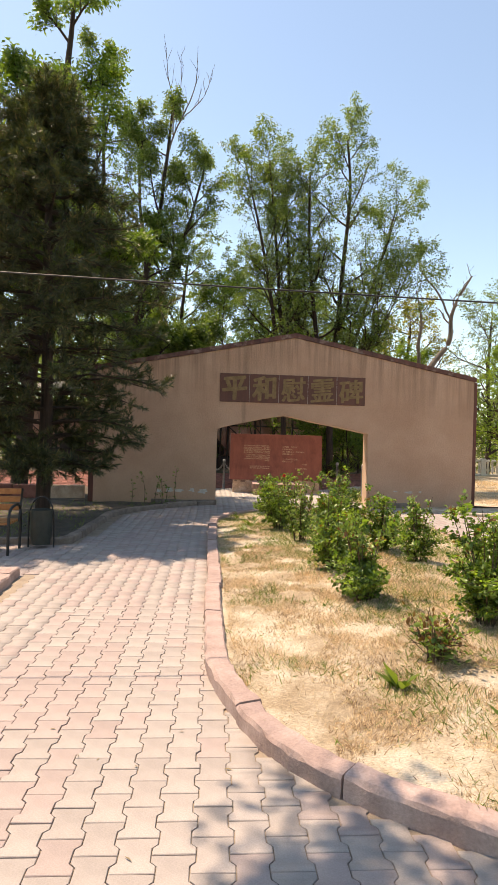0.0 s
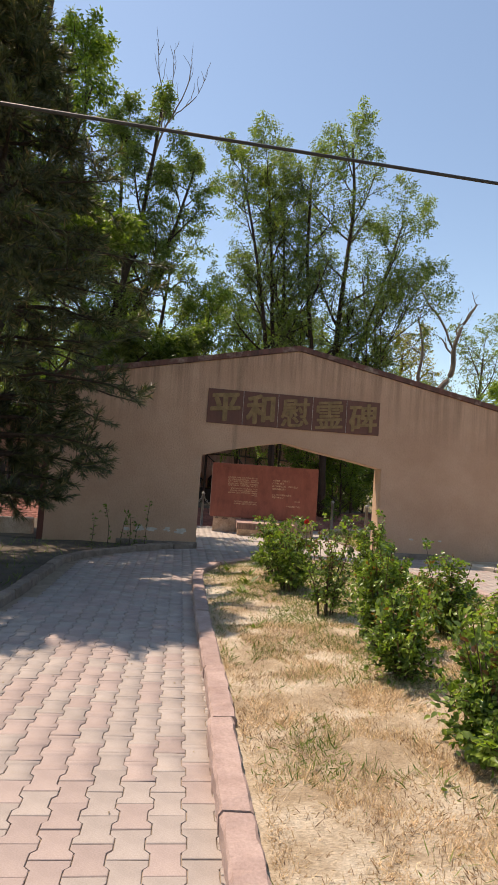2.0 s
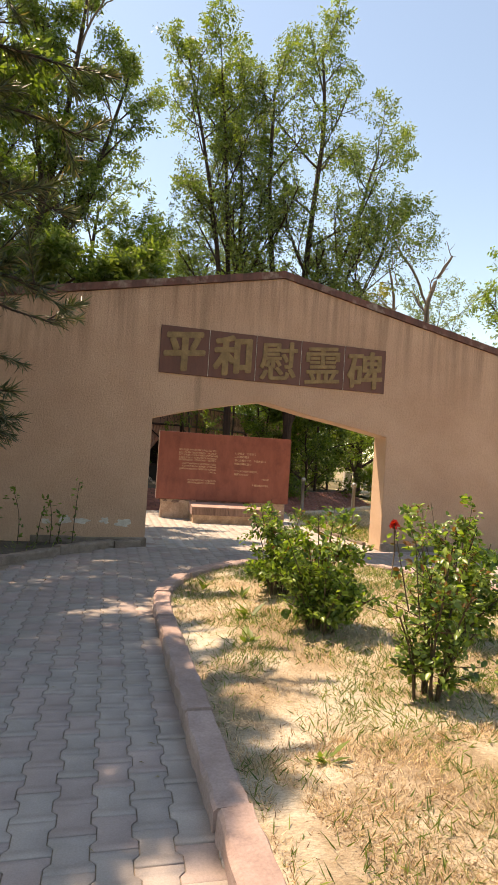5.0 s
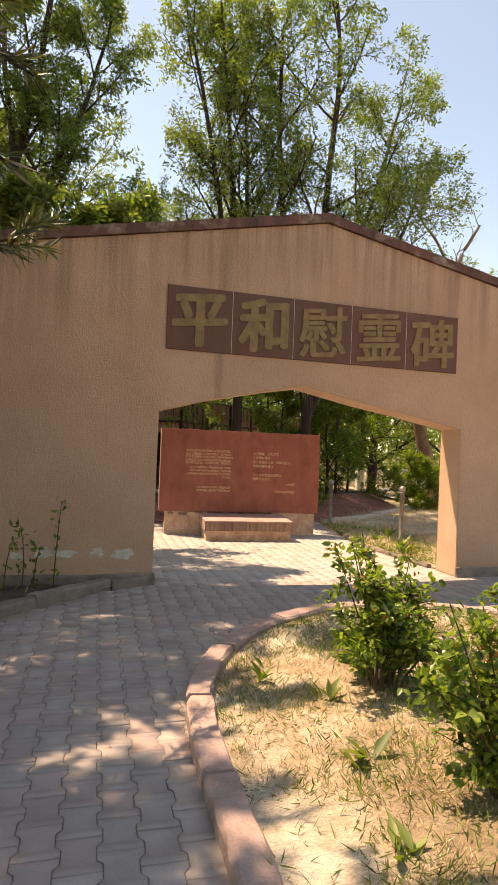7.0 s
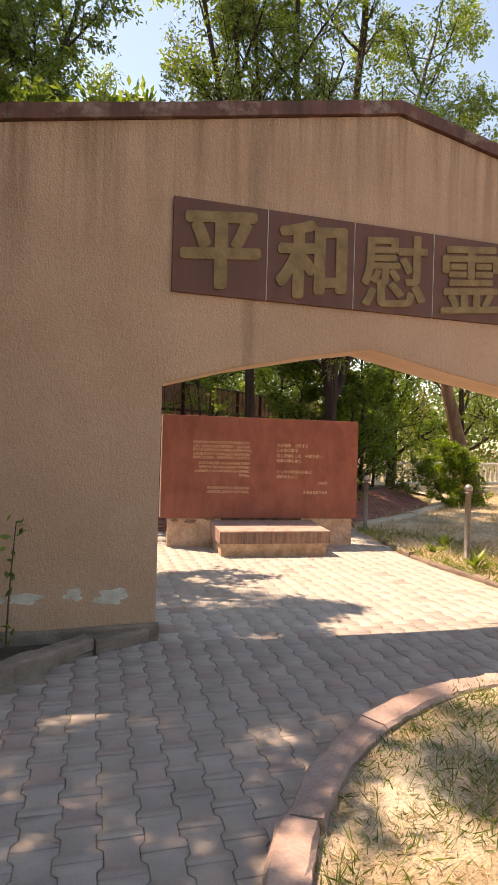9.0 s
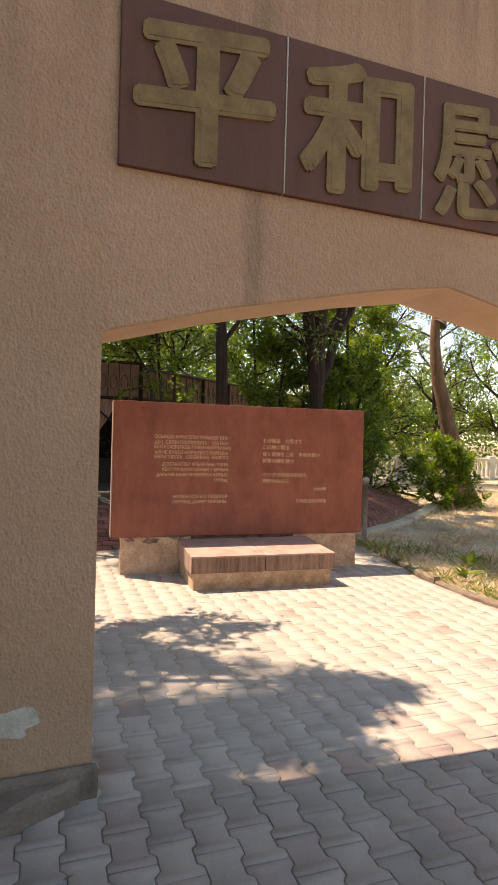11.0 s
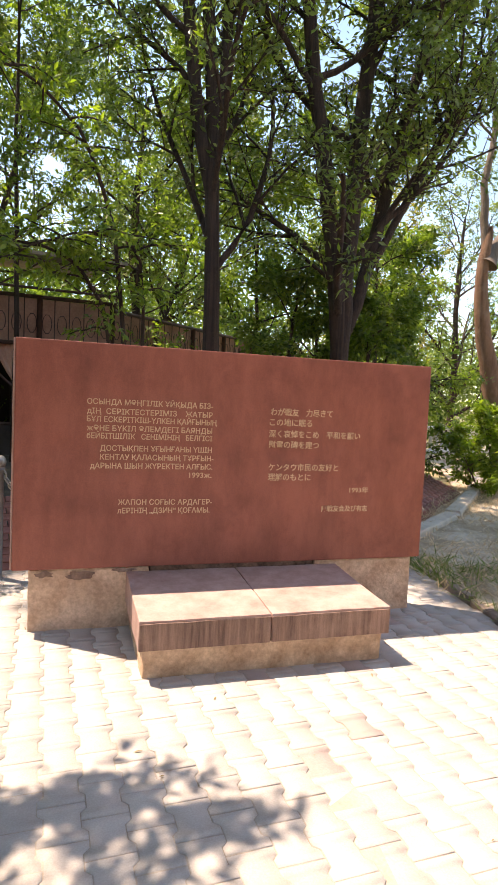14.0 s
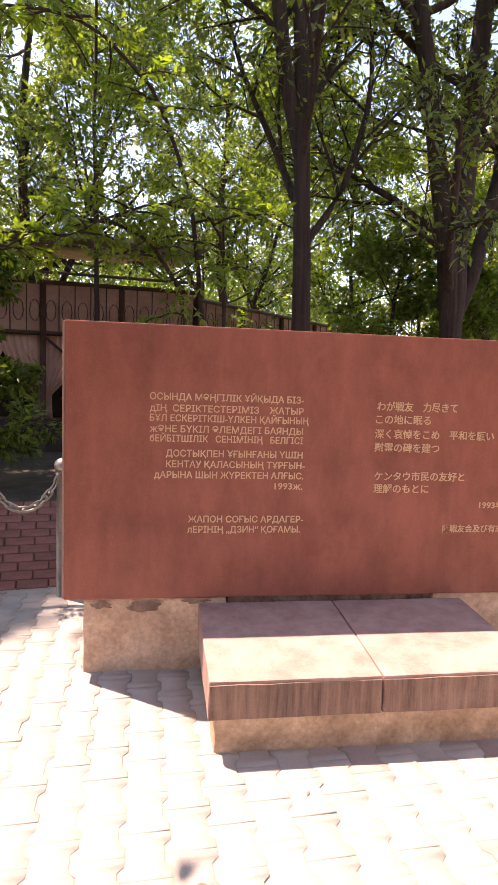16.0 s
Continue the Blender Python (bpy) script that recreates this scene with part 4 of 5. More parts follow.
tree("elm_tree", (-3.8, 4.6, 0), "elm beside the walk with overhanging limbs", "tree", 16,
     [([(0, 0, -0.3), (0.1, 0, 2.6), (0.5, -0.2, 5), (1.2, -0.4, 8)], 0.2),
      ([(0.2, -0.1, 3.2), (1.6, 0.0, 4.9), (3.3, -0.1, 5.9), (5.0, -0.3, 6.6)], 0.10)],
     dict(SPREAD, reach=2.2, **{"from": 0.45}), BARK, LEAF_ELM, 9, 0.12, 0.4, 0.45, 0.08)
# feathery trees beyond the pavilion
for k, (x, y, h) in enumerate(((0.6, 31.0, 11), (-4.5, 29, 12), (5.5, 33, 10))):
    tree("acacia_tree", (x, y, 0), "feathery pale green tree beyond the pavilion", "tree", 60 + k,
         [([(0, 0, -0.3), (0.2, 0, h * 0.25), (-0.2, 0, h * 0.6), (0.2, 0, h)], 0.2), ([(0.1, 0, h * 0.2), (1.4, 0.2, h * 0.5), (2.0, 0, h * 0.8)], 0.12)],
         dict(SPREAD, reach=4.0, limbs=13), BARK, LEAF_WILLOW, 20, 0.16, 0.34, 0.4, 0.1, "feathery trees")
# east side
tree("old_tree", (11.45, 24.6, 0), "half-dead old tree with stripped red bark and bare crooked limbs", "tree", 17,
     [([(0.15, -0.3, -0.3), (0, -0.1, 0.6), (-0.55, 0, 2.3), (-0.9, 0, 3.9), (-0.75, 0, 5.0)], 0.29)],
     dict(AIRY, limbs=0), BARK_RED, None, 0, 0)
tree("dead_limb", (10.7, 24.6, 4.7), "bare grey crooked limbs of the half-dead tree", "tree", 18,
     [([(0, 0, -0.4), (0.6, 0.1, 0.5), (1.3, 0.1, 1.3), (1.2, 0, 2.3), (1.5, 0, 3.2), (2.1, 0, 4.1)], 0.15),
      ([(0, 0, -0.4), (-0.15, 0.1, 0.9), (0.0, 0, 2.2), (-0.3, 0, 3.4)], 0.10),
      ([(1.2, 0, 2.2), (0.7, 0, 3.3), (-0.1, 0.1, 4.2), (-0.4, 0, 5.3)], 0.06)],
     dict(AIRY, limbs=7, reach=1.1, kids=(0, 3, 2), gnarl=0.22, **{"from": 0.4}), BARK_GREY, None, 0, 0)
for k, (x, y, h, r, lf, nm) in enumerate(((13.2, 33.0, 9.0, 3.6, LEAF_YELLOW, "yellowing"), (19.5, 36.0, 10.0, 4.2, LEAF_WILLOW, "grey-green"), (17.5, 29.5, 6.0, 3.0, LEAF_BRIGHT, "bright green"), (15.5, 24.0, 8.6, 3.2, LEAF_BRIGHT, "bright green"), (12.2, 30.0, 6.0, 2.6, LEAF_BRIGHT, "bright green"), (24, 33, 9, 4, LEAF_ELM, "dark green"))):
    tree("park_tree", (x, y, 0), nm + " park tree beyond the dry grass", "tree", 70 + k,
         [([(0, 0, -0.3), (0.2, 0, h * 0.25), (-0.1, 0, h * 0.6), (0.1, 0, h * 0.95)], 0.2)],
         dict(SPREAD, reach=r, limbs=16, **{"from": 0.2}), BARK, lf, 13, 0.15, 0.4, 0.5, 0.1, "park trees")
tree("shrub", (10.75, 24.0, 0), "bright green suckers at the old tree's foot", "shrub", 80,
     [([(0, 0, -0.1), (-0.2, 0, 0.8), (-0.4, 0, 1.5)], 0.02), ([(0.1, 0, -0.1), (0.1, -0.1, 0.7), (0.1, 0, 1.2)], 0.02), ([(-0.2, 0.1, -0.1), (-0.7, 0, 0.6), (-1.0, 0, 1.0)], 0.02)],
     dict(DENSE, limbs=12, reach=0.7, levels=2, **{"from": 0.1}), STEM, LEAF_BRIGHT, 26, 0.10, 0.42, 0.4, 0.05)


def woods(name, arc, dist, seed, n, leaf, label, h=9.0):
    """A far belt of trees: clumps of leaves on short trunks."""
    rng = np.random.default_rng(seed)
    pile = Pile()
    a = np.radians(rng.uniform(arc[0], arc[1], n))
    d = rng.uniform(dist[0], dist[1], n)
    c = np.stack([3 + d * np.sin(a), 10 + d * np.cos(a), np.zeros(n)], 1)
    per = 2200
    for k in range(n):
        hh = h * rng.uniform(0.7, 1.25)
        clump = c[k] + np.stack([rng.normal(0, 1.5, 42), rng.normal(0, 1.5, 42), hh * rng.uniform(0.06, 1, 42)], 1)
        root = clump[rng.integers(0, 42, per)] + rng.normal(0, 0.55, (per, 3))
        L = rng.uniform(0.16, 0.34, per)
        way = rng.normal(0, 1, (per, 3))
        way[:, 2] -= 0.4
        pile.add(*blades(root, way, L, L * 0.5, 0.2, rng.normal(0, 1, (per, 3))))
    ob = new(name, pile.mesh(name, leaf))
    return tagged(ob, label, "trees", "", "stuff")


woods("far_woods", (-75, -12), (27, 40), 5, 34, LEAF_ELM, "dark belt of park trees to the west")
woods("far_woods", (-14, 18), (30, 42), 6, 30, LEAF_ELM, "belt of pale park trees behind the pavilion", 9.5)
woods("far_woods", (16, 80), (34, 50), 7, 30, LEAF_WILLOW, "low belt of park trees to the east", 5.5)
# unseen belt, added behind the start to block low sky light
woods("far_woods", (80, 290), (24, 36), 8, 24, LEAF_ELM, "unseen park trees added behind the start of the walk", 8.0)


# pine
def pine():
    rng = np.random.default_rng(21)
    t = thing("pine_tree", (-1.35, 11.9, 0.02), "dark shaggy pine with drooping needle tufts over the walk", "tree")
    wood, tips = Pile(), []
    P = smooth_path([(0, 0, -0.3), (0.05, 0, 3), (-0.05, 0.05, 5.6), (0.05, 0, 7.9)], 2)
    wood.add(*tube(P, np.linspace(0.15, 0.02, len(P)), 10))
    for w in range(27):
        z = 1.05 + 6.7 * w / 26
        for b in range(9):
            a = rng.uniform(0, 6.28)
            L = np.interp(z, [1.0, 1.7, 2.8, 4.2, 6.0, 7.9], [1.35, 1.75, 2.1, 2.05, 1.35, 0.3]) * rng.uniform(0.55, 1.12)
            d = np.array([math.cos(a), math.sin(a), 0.22])
            pts = [np.array([0.0, 0, z]) + d * L * f + np.array([0, 0, -0.25 * L * f * f + rng.normal(0, 0.02)]) for f in np.linspace(0, 1, 6)]
            wood.add(*tube(pts, np.linspace(0.028, 0.007, 6), 5))
            for s in range(9):
                f = rng.uniform(0.3, 1)
                q = pts[min(int(f * 5), 4)] + (pts[min(int(f * 5), 4) + 1] - pts[min(int(f * 5), 4)]) * (f * 5 % 1)
                sd = d * 0.6 + rng.normal(0, 0.5, 3)
                sd /= np.linalg.norm(sd)
                e = q + sd * rng.uniform(0.15, 0.5)
                wood.add(*tube([q, (q + e) / 2 + (0, 0, 0.01), e], [0.008, 0.006, 0.004], 4))
                tips.append(np.array([q, (q + e) / 2, e]))
            tips.append(np.array(pts[3:6]))
    part("trunk", wood.mesh("trunk", BARK, True), BARK, t)
    T = np.array(tips)
    for nm, mat_, per in (("needles", NEEDLE, 76), ("dry_needles", NEEDLE_DRY, 6)):
        k = rng.integers(0, len(T), per * len(T))
        f = rng.uniform(0, 1, len(k))[:, None] ** 0.7
        root = T[k, 0] + (T[k, 2] - T[k, 0]) * f
        ax = T[k, 2] - T[k, 0]
        ax /= np.linalg.norm(ax, axis=1)[:, None]
        way = ax * 0.9 + rng.normal(0, 0.55, root.shape)
        L = rng.uniform(0.09, 0.17, len(k))
        v, tr = blades(root, way, L, np.full(len(k), 0.012), 0.1, rng.normal(0, 1, root.shape))
        part(nm, mesh_np(nm, v, tr, mat_), mat_, t)


pine()


# ---- rose bushes ----
def rose(at, h, r, seed, label, lush=1.0):
    rng = np.random.default_rng(seed)
    t = thing("rose_bush", at, label, "bush", "rose bushes")
    wood, tips = Pile(), []
    n = int((13 + 14 * r) * (0.55 + 0.45 * lush))
    for c in range(n):
        a, o = rng.uniform(0, 6.28), rng.uniform(0.15, 1.0)
        top = np.array([math.cos(a) * r * o, math.sin(a) * r * o, h * rng.uniform(0.5, 1.12) * (1.05 - 0.35 * o)])
        P = smooth_path([(math.cos(a) * 0.06, math.sin(a) * 0.06, -0.08), top * (0.45, 0.45, 0.5), top], 1)
        wood.add(*tube(P, np.linspace(0.011, 0.004, len(P)), 5))
        for s in range(7):
            f = rng.uniform(0.42, 1)
            i = min(int(f * (len(P) - 1)), len(P) - 2)
            d = rng.normal(0, 1, 3)
            d[2] = abs(d[2]) * 0.5
            d /= np.linalg.norm(d)
            e = P[i] + d * rng.uniform(0.08, 0.26)
            wood.add(*tube([P[i], (P[i] + e) / 2, e], [0.004, 0.003, 0.002], 4))
            tips.append(np.array([P[i], (P[i] + e) / 2, e]))
        tips.append(np.array([P[-3], P[-2], P[-1]]))
    for c in range(7):
        a, o = rng.uniform(0, 6.28), rng.uniform(0.2, 0.9)
        top = np.array([math.cos(a) * r * o, math.sin(a) * r * o, h * rng.uniform(1.05, 1.32)])
        P = smooth_path([top * (0.5, 0.5, 0.5), top * (0.8, 0.8, 0.8), top], 1)
        wood.add(*tube(P, np.linspace(0.005, 0.0025, len(P)), 4))
        for q in range(2, len(P) - 1):
            e = P[q] + rng.normal(0, 0.07, 3)
            tips.append(np.array([P[q], (P[q] + e) / 2, e]))
    part("cane", wood.mesh("cane", STEM, True), STEM, t)
    v, f = leaves(rng, tips, 27 * lush, 0.046, 0.62, 0.15, 0.035, True)
    tagged(part("foliage", mesh_np("foliage", v, f, LEAF_ROSE), LEAF_ROSE, t), kind="stuff")
    high = [x for x in tips if x[2][2] > h * 0.72]
    if high:
        v, f = leaves(rng, high, 3, 0.045, 0.5, -0.3, 0.03, True)
        tagged(part("new_growth", mesh_np("new_growth", v, f, LEAF_TIP), LEAF_TIP, t), kind="stuff")
    return t


for k, (x, y, h, r, lush) in enumerate(((2.97, 12.36, 0.72, 0.40, 1.0), (2.95, 11.2, 0.80, 0.46, 1.0), (3.06, 9.85, 0.84, 0.30, 0.4), (3.27, 8.72, 0.76, 0.44, 1.0), (3.12, 7.85, 0.58, 0.32, 0.75), (3.12, 6.55, 0.66, 0.38, 0.9), (3.14, 4.85, 0.28, 0.2, 0.12), (4.0, 5.75, 0.80, 0.45, 0.9), (4.36, 8.4, 0.72, 0.30, 0.6), (4.14, 9.15, 0.70, 0.34, 0.8), (3.96, 10.9, 0.86, 0.46, 1.0), (4.9, 7.2, 0.6, 0.3, 0.6))):
    rose((x, y, 0.07), h, r, 100 + k, "leafy green rose bush in the dry lawn bed" if lush > 0.5 else "thin straggling rose bush with bare canes in the lawn bed", lush)

rose_ob = thing("rose_bloom", (2.80, 9.85, 1.10), "small red rose bloom on a tall shoot", "flower")
rng = np.random.default_rng(9)
v, f = blades(np.zeros((26, 3)), rng.normal(0, 1, (26, 3)) + (0, 0, 0.8), np.full(26, 0.035), np.full(26, 0.03), 0.4, rng.normal(0, 1, (26, 3)))
part("petals", mesh_np("petals", v, f, PETAL), PETAL, rose_ob)
rod("stem", [(0, 0, -0.3), (0.01, 0, -0.15), (0, 0, 0)], 0.004, STEM, rose_ob, sides=5)


# ---- grass ----
def lawn_top(x, y):
    x0 = WEST_X(y)
    f = min(1.0, max(0.0, (x - x0) / (2 * (3.86 - x0))))
    return 0.038 + 0.05 * math.sin(math.pi * f) + 0.035 * noise.noise(Vector((x * 1.7, y * 1.7, 3)))


def grass(name, boxes, material, seed, label, hmin, hmax, width, keep, ground=lambda x, y: 0.025):
    """Blades over parts of the plan; keep(x, y) gives how thickly they stand, 0 to 1."""
    rng = np.random.default_rng(seed)
    P = np.concatenate([np.stack([rng.uniform(x0, x1, n), rng.uniform(y0, y1, n)], 1) for x0, x1, y0, y1, n in boxes])
    ok = np.array([rng.uniform() < keep(x, y) for x, y in P])
    P = P[ok]
    root = np.concatenate([P, np.array([[ground(x, y)] for x, y in P])], 1)
    way = rng.normal(0, 0.75, root.shape)
    way[:, 2] = np.abs(way[:, 2]) * 0.6 + 0.25
    tuft = np.array([noise.noise(Vector((x * 7.0, y * 7.0, seed))) for x, y in P]) * 0.5 + 0.5
    lean = np.stack([[noise.noise(Vector((x * 2.2, y * 2.2, 30.0 + seed))), noise.noise(Vector((x * 2.2, y * 2.2, 60.0 + seed)))] for x, y in P])
    way[:, :2] += lean * 1.2
    L = rng.uniform(hmin, hmax, len(P)) * (0.45 + 1.1 * tuft)
    v, t = blades(root, way, L, np.full(len(P), width) * rng.uniform(0.6, 1.4, len(P)), 0.15, rng.normal(0, 1, root.shape))
    return tagged(new(name, mesh_np(name, v, t, material)), label, "grass", "", "stuff")


WEST_X = lambda y: np.interp(y, [2.7, 3.2, 3.8, 4.75, 9, 11.3, 12.45, 13.2, 13.8, 14.2], [3.2, 2.5, 1.95, 1.7, 1.78, 1.82, 1.9, 2.2, 2.7, 3.3])


def in_island(x, y):
    return 2.7 < y < 14.2 and WEST_X(y) + 0.02 < x < 2 * 3.86 - WEST_X(y) - 0.02


def patch(x, y, s=1.1, z=0.0):
    return noise.noise(Vector((x * s, y * s, z))) * 0.5 + 0.5


BARE = ((2.05, 4.35, 0.34, 0.55), (2.65, 3.6, 0.5, 0.3), (1.98, 6.0, 0.16, 0.5), (2.35, 7.6, 0.3, 0.25), (2.0, 11.1, 0.22, 0.45), (3.3, 4.6, 0.25, 0.2), (1.95, 8.6, 0.12, 0.6), (2.3, 5.3, 0.2, 0.3), (2.8, 5.6, 0.3, 0.2), (2.5, 6.7, 0.22, 0.25), (2.9, 7.1, 0.3, 0.16), (2.2, 8.2, 0.2, 0.2), (2.7, 8.4, 0.25, 0.14), (2.5, 10.4, 0.28, 0.2), (3.1, 9.2, 0.3, 0.2))


def worn(x, y):
    """1 over the trodden pale patches, 0 elsewhere."""
    w = patch(x, y, 5.0, 3) - 0.5
    return max(0.0, min(1.0, 3.0 * max(1 - math.hypot((x - a) / p, (y - b) / q) + w for a, b, p, q in BARE)))


grass("dry_grass", [(1.6, 6.2, 2.6, 14.3, 280000), (1.6, 4.2, 2.6, 9.5, 200000)], STRAW, 1, "matted straw-yellow dry grass on the lawn bed", 0.018, 0.058, 0.0038, lambda x, y: in_island(x, y) * min(1, max(0.30, 2.8 * patch(x, y, 2.3) - 0.75)) * (1 - 0.94 * worn(x, y)), lawn_top)
grass("dead_grass", [(1.6, 6.2, 2.6, 14.3, 70000), (1.6, 4.2, 2.6, 9.5, 40000)], DEAD, 6, "brown dead grass and stalks matted in the lawn", 0.02, 0.06, 0.0038, lambda x, y: in_island(x, y) * max(0.15, min(1, 2.6 * patch(x, y, 3.1, 8) - 0.7)) * (1 - 0.85 * worn(x, y)), lawn_top)
grass("green_grass", [(1.6, 6.2, 2.6, 14.3, 150000)], BLADE, 2, "scattered green grass among the straw", 0.03, 0.10, 0.0055, lambda x, y: in_island(x, y) * max(0.03, min(1, 2.8 * patch(x, y, 1.6, 4) - 1.4 + (0.5 if y > 8.3 else 0.0) + (0.25 if x > 2.7 else 0.0) + (0.3 if x > 2.9 and y < 7 else 0.0))) * (1 - 0.9 * worn(x, y)), lawn_top)
grass("dry_grass", [(5.7, 15, 16.2, 28, 90000)], STRAW, 3, "thin straw-yellow grass beside the forecourt", 0.05, 0.16, 0.008, lambda x, y: (x > 5.85 + max(0, y - 20.6) * 1.1) * max(0.1, patch(x, y) * 1.3 - 0.2))
grass("verge_weeds", [(5.7, 7.8, 16.3, 20.4, 15000)], BLADE, 4, "rank green weeds along the forecourt edge", 0.06, 0.22, 0.008, lambda x, y: (x > 5.78 + max(0, y - 18.6) * 0.15) * max(0.0, min(1, 2.4 * patch(x, y, 1.2, 9) - 0.6)) * max(0.0, 1 - (x - 5.8) / 1.5))
grass("bed_weeds", [(-6, 1.6, 10.0, 15.5, 14000)], BLADE, 5, "sparse weeds in the shaded bed", 0.05, 0.2, 0.009, lambda x, y: (x < np.interp(y, [10, 13.1, 14.15, 15.5], [-0.55, -0.45, 0.0, 1.6])) * max(0.0, patch(x, y, 1.5, 2) - 0.35))


def broad_weed(at, seed, n, size, label, material):
    rng = np.random.default_rng(seed)
    t = thing("broadleaf_weed", at, label, "weed", "weeds")
    a = rng.uniform(0, 6.28, n)
    way = np.stack([np.cos(a), np.sin(a), rng.uniform(0.3, 1.4, n)], 1)
    L = size * rng.uniform(0.6, 1.2, n)
    v, f = blades(np.zeros((n, 3)) + rng.normal(0, 0.02, (n, 3)), way, L, L * 0.3, 0.25, np.tile((0, 0, 1.0), (n, 1)) + rng.normal(0, 0.2, (n, 3)))
    part("leaves", mesh_np("leaves", v, f, material), material, t)


for k, (x, y, s, n) in enumerate(((2.45, 11.6, 0.19, 9), (2.2, 9.3, 0.12, 10), (2.75, 4.5, 0.2, 12), (3.2, 3.9, 0.2, 12), (2.3, 11.0, 0.15, 8), (2.6, 12.3, 0.14, 9), (2.7, 6.3, 0.1, 9), (6.1, 18.2, 0.22, 14), (6.0, 17.2, 0.25, 14), (6.6, 18.7, 0.22, 12), (2.3, 12.7, 0.12, 9))):
    broad_weed((x, y, 0.06), 200 + k, n, s, "low green broadleaf weed in dry grass", BLADE)


# creeping shoots at the gate's foot
def wall_shoot(at, h, seed):
    rng = np.random.default_rng(seed)
    t = thing("wall_shoot", at, "thin leafy sapling shoot against the stucco wall", "sapling", "wall shoots")
    P = smooth_path([(0, 0, -0.1), (0.02, -0.02, h * 0.5), (rng.uniform(-0.15, 0.15), -0.03, h)], 2)
    v, f = tube(P, np.linspace(0.008, 0.003, len(P)), 5)
    part("stem", mesh_np("stem", v, f, STEM, True), STEM, t)
    tips = [np.array([P[k], P[k + 1], P[k + 1] + rng.normal(0, 0.06, 3)]) for k in range(2, len(P) - 1)]
    v, f = leaves(rng, tips, 2.6, 0.075, 0.5, 0.2, 0.03)
    part("foliage", mesh_np("foliage", v, f, LEAF_ELM), LEAF_ELM, t)


for k, (x, y, h) in enumerate(((0.92, 15.50, 0.85), (0.62, 15.45, 0.62), (0.45, 15.42, 0.5), (0.2, 15.42, 0.72), (-0.1, 15.4, 0.5), (0.72, 15.46, 0.4))):
    wall_shoot((x, y, 0.05), h, 300 + k)


# ---- west sitting place ----
def park_bench():
    b = thing("park_bench", (-1.55, 9.28, 0), "park bench with orange slats and black metal arms", "bench")
    for x in (-0.85, 0.5):
        rod("side_frame", smooth_path([(x, -0.3, 0), (x, -0.3, 0.42), (x, -0.26, 0.62), (x, 0.05, 0.66), (x, 0.22, 0.62), (x, 0.26, 0.42), (x, 0.22, 0)], 2), 0.02, BLACK_METAL, b, "black arched metal arm")
        rod("back_stay", [(x, 0.16, 0.40), (x, 0.24, 0.62), (x, 0.32, 0.85)], 0.016, BLACK_METAL, b)
    for k in range(5):
        y = -0.26 + 0.095 * k
        part("seat_slat", box_bm(-0.92, 0.49, y, y + 0.075, 0.40, 0.435, 0.008), SLAT, b)
    for k in range(3):
        z = 0.55 + 0.11 * k
        part("back_slat", box_bm(-0.92, 0.49, 0.22 + 0.03 * k, 0.245 + 0.03 * k, z, z + 0.085, 0.008), SLAT, b)


park_bench()


def litter_bin():
    t = thing("litter_bin", (-0.78, 9.62, 0), "dark metal litter bin beside the bench", "bin")
    bm = bmesh.new()
    bmesh.ops.create_cone(bm, cap_ends=True, segments=24, radius1=0.13, radius2=0.16, depth=0.5)
    top = [f for f in bm.faces if f.normal.z > 0.9]
    ins = bmesh.ops.inset_region(bm, faces=top, thickness=0.012)
    bmesh.ops.translate(bm, vec=(0, 0, -0.42), verts=list({v for f in top for v in f.verts}))
    bmesh.ops.translate(bm, vec=(0, 0, 0.30), verts=bm.verts)
    part("drum", bm, BIN, t, smooth=False)
    rod("hoop", smooth_path([(-0.18, 0, 0.0), (-0.18, 0, 0.6), (0, 0, 0.78), (0.18, 0, 0.6), (0.18, 0, 0.0)], 2), 0.012, BLACK_METAL, t)


litter_bin()

# low red parapet beyond the pine
wall = thing("low_parapet", (0, 0, 0), "low dark red parapet with patchy white paint", "wall", kind="structure")
for k in range(9):
    x1 = -1.45 - 0.9 * k
    part("parapet_block", box_bm(x1 - 0.88, x1, 16.4, 16.62, -0.05, 0.36, 0.02, 2, 0.02, k), BRICK_RED if k % 3 else PLINTH, wall)


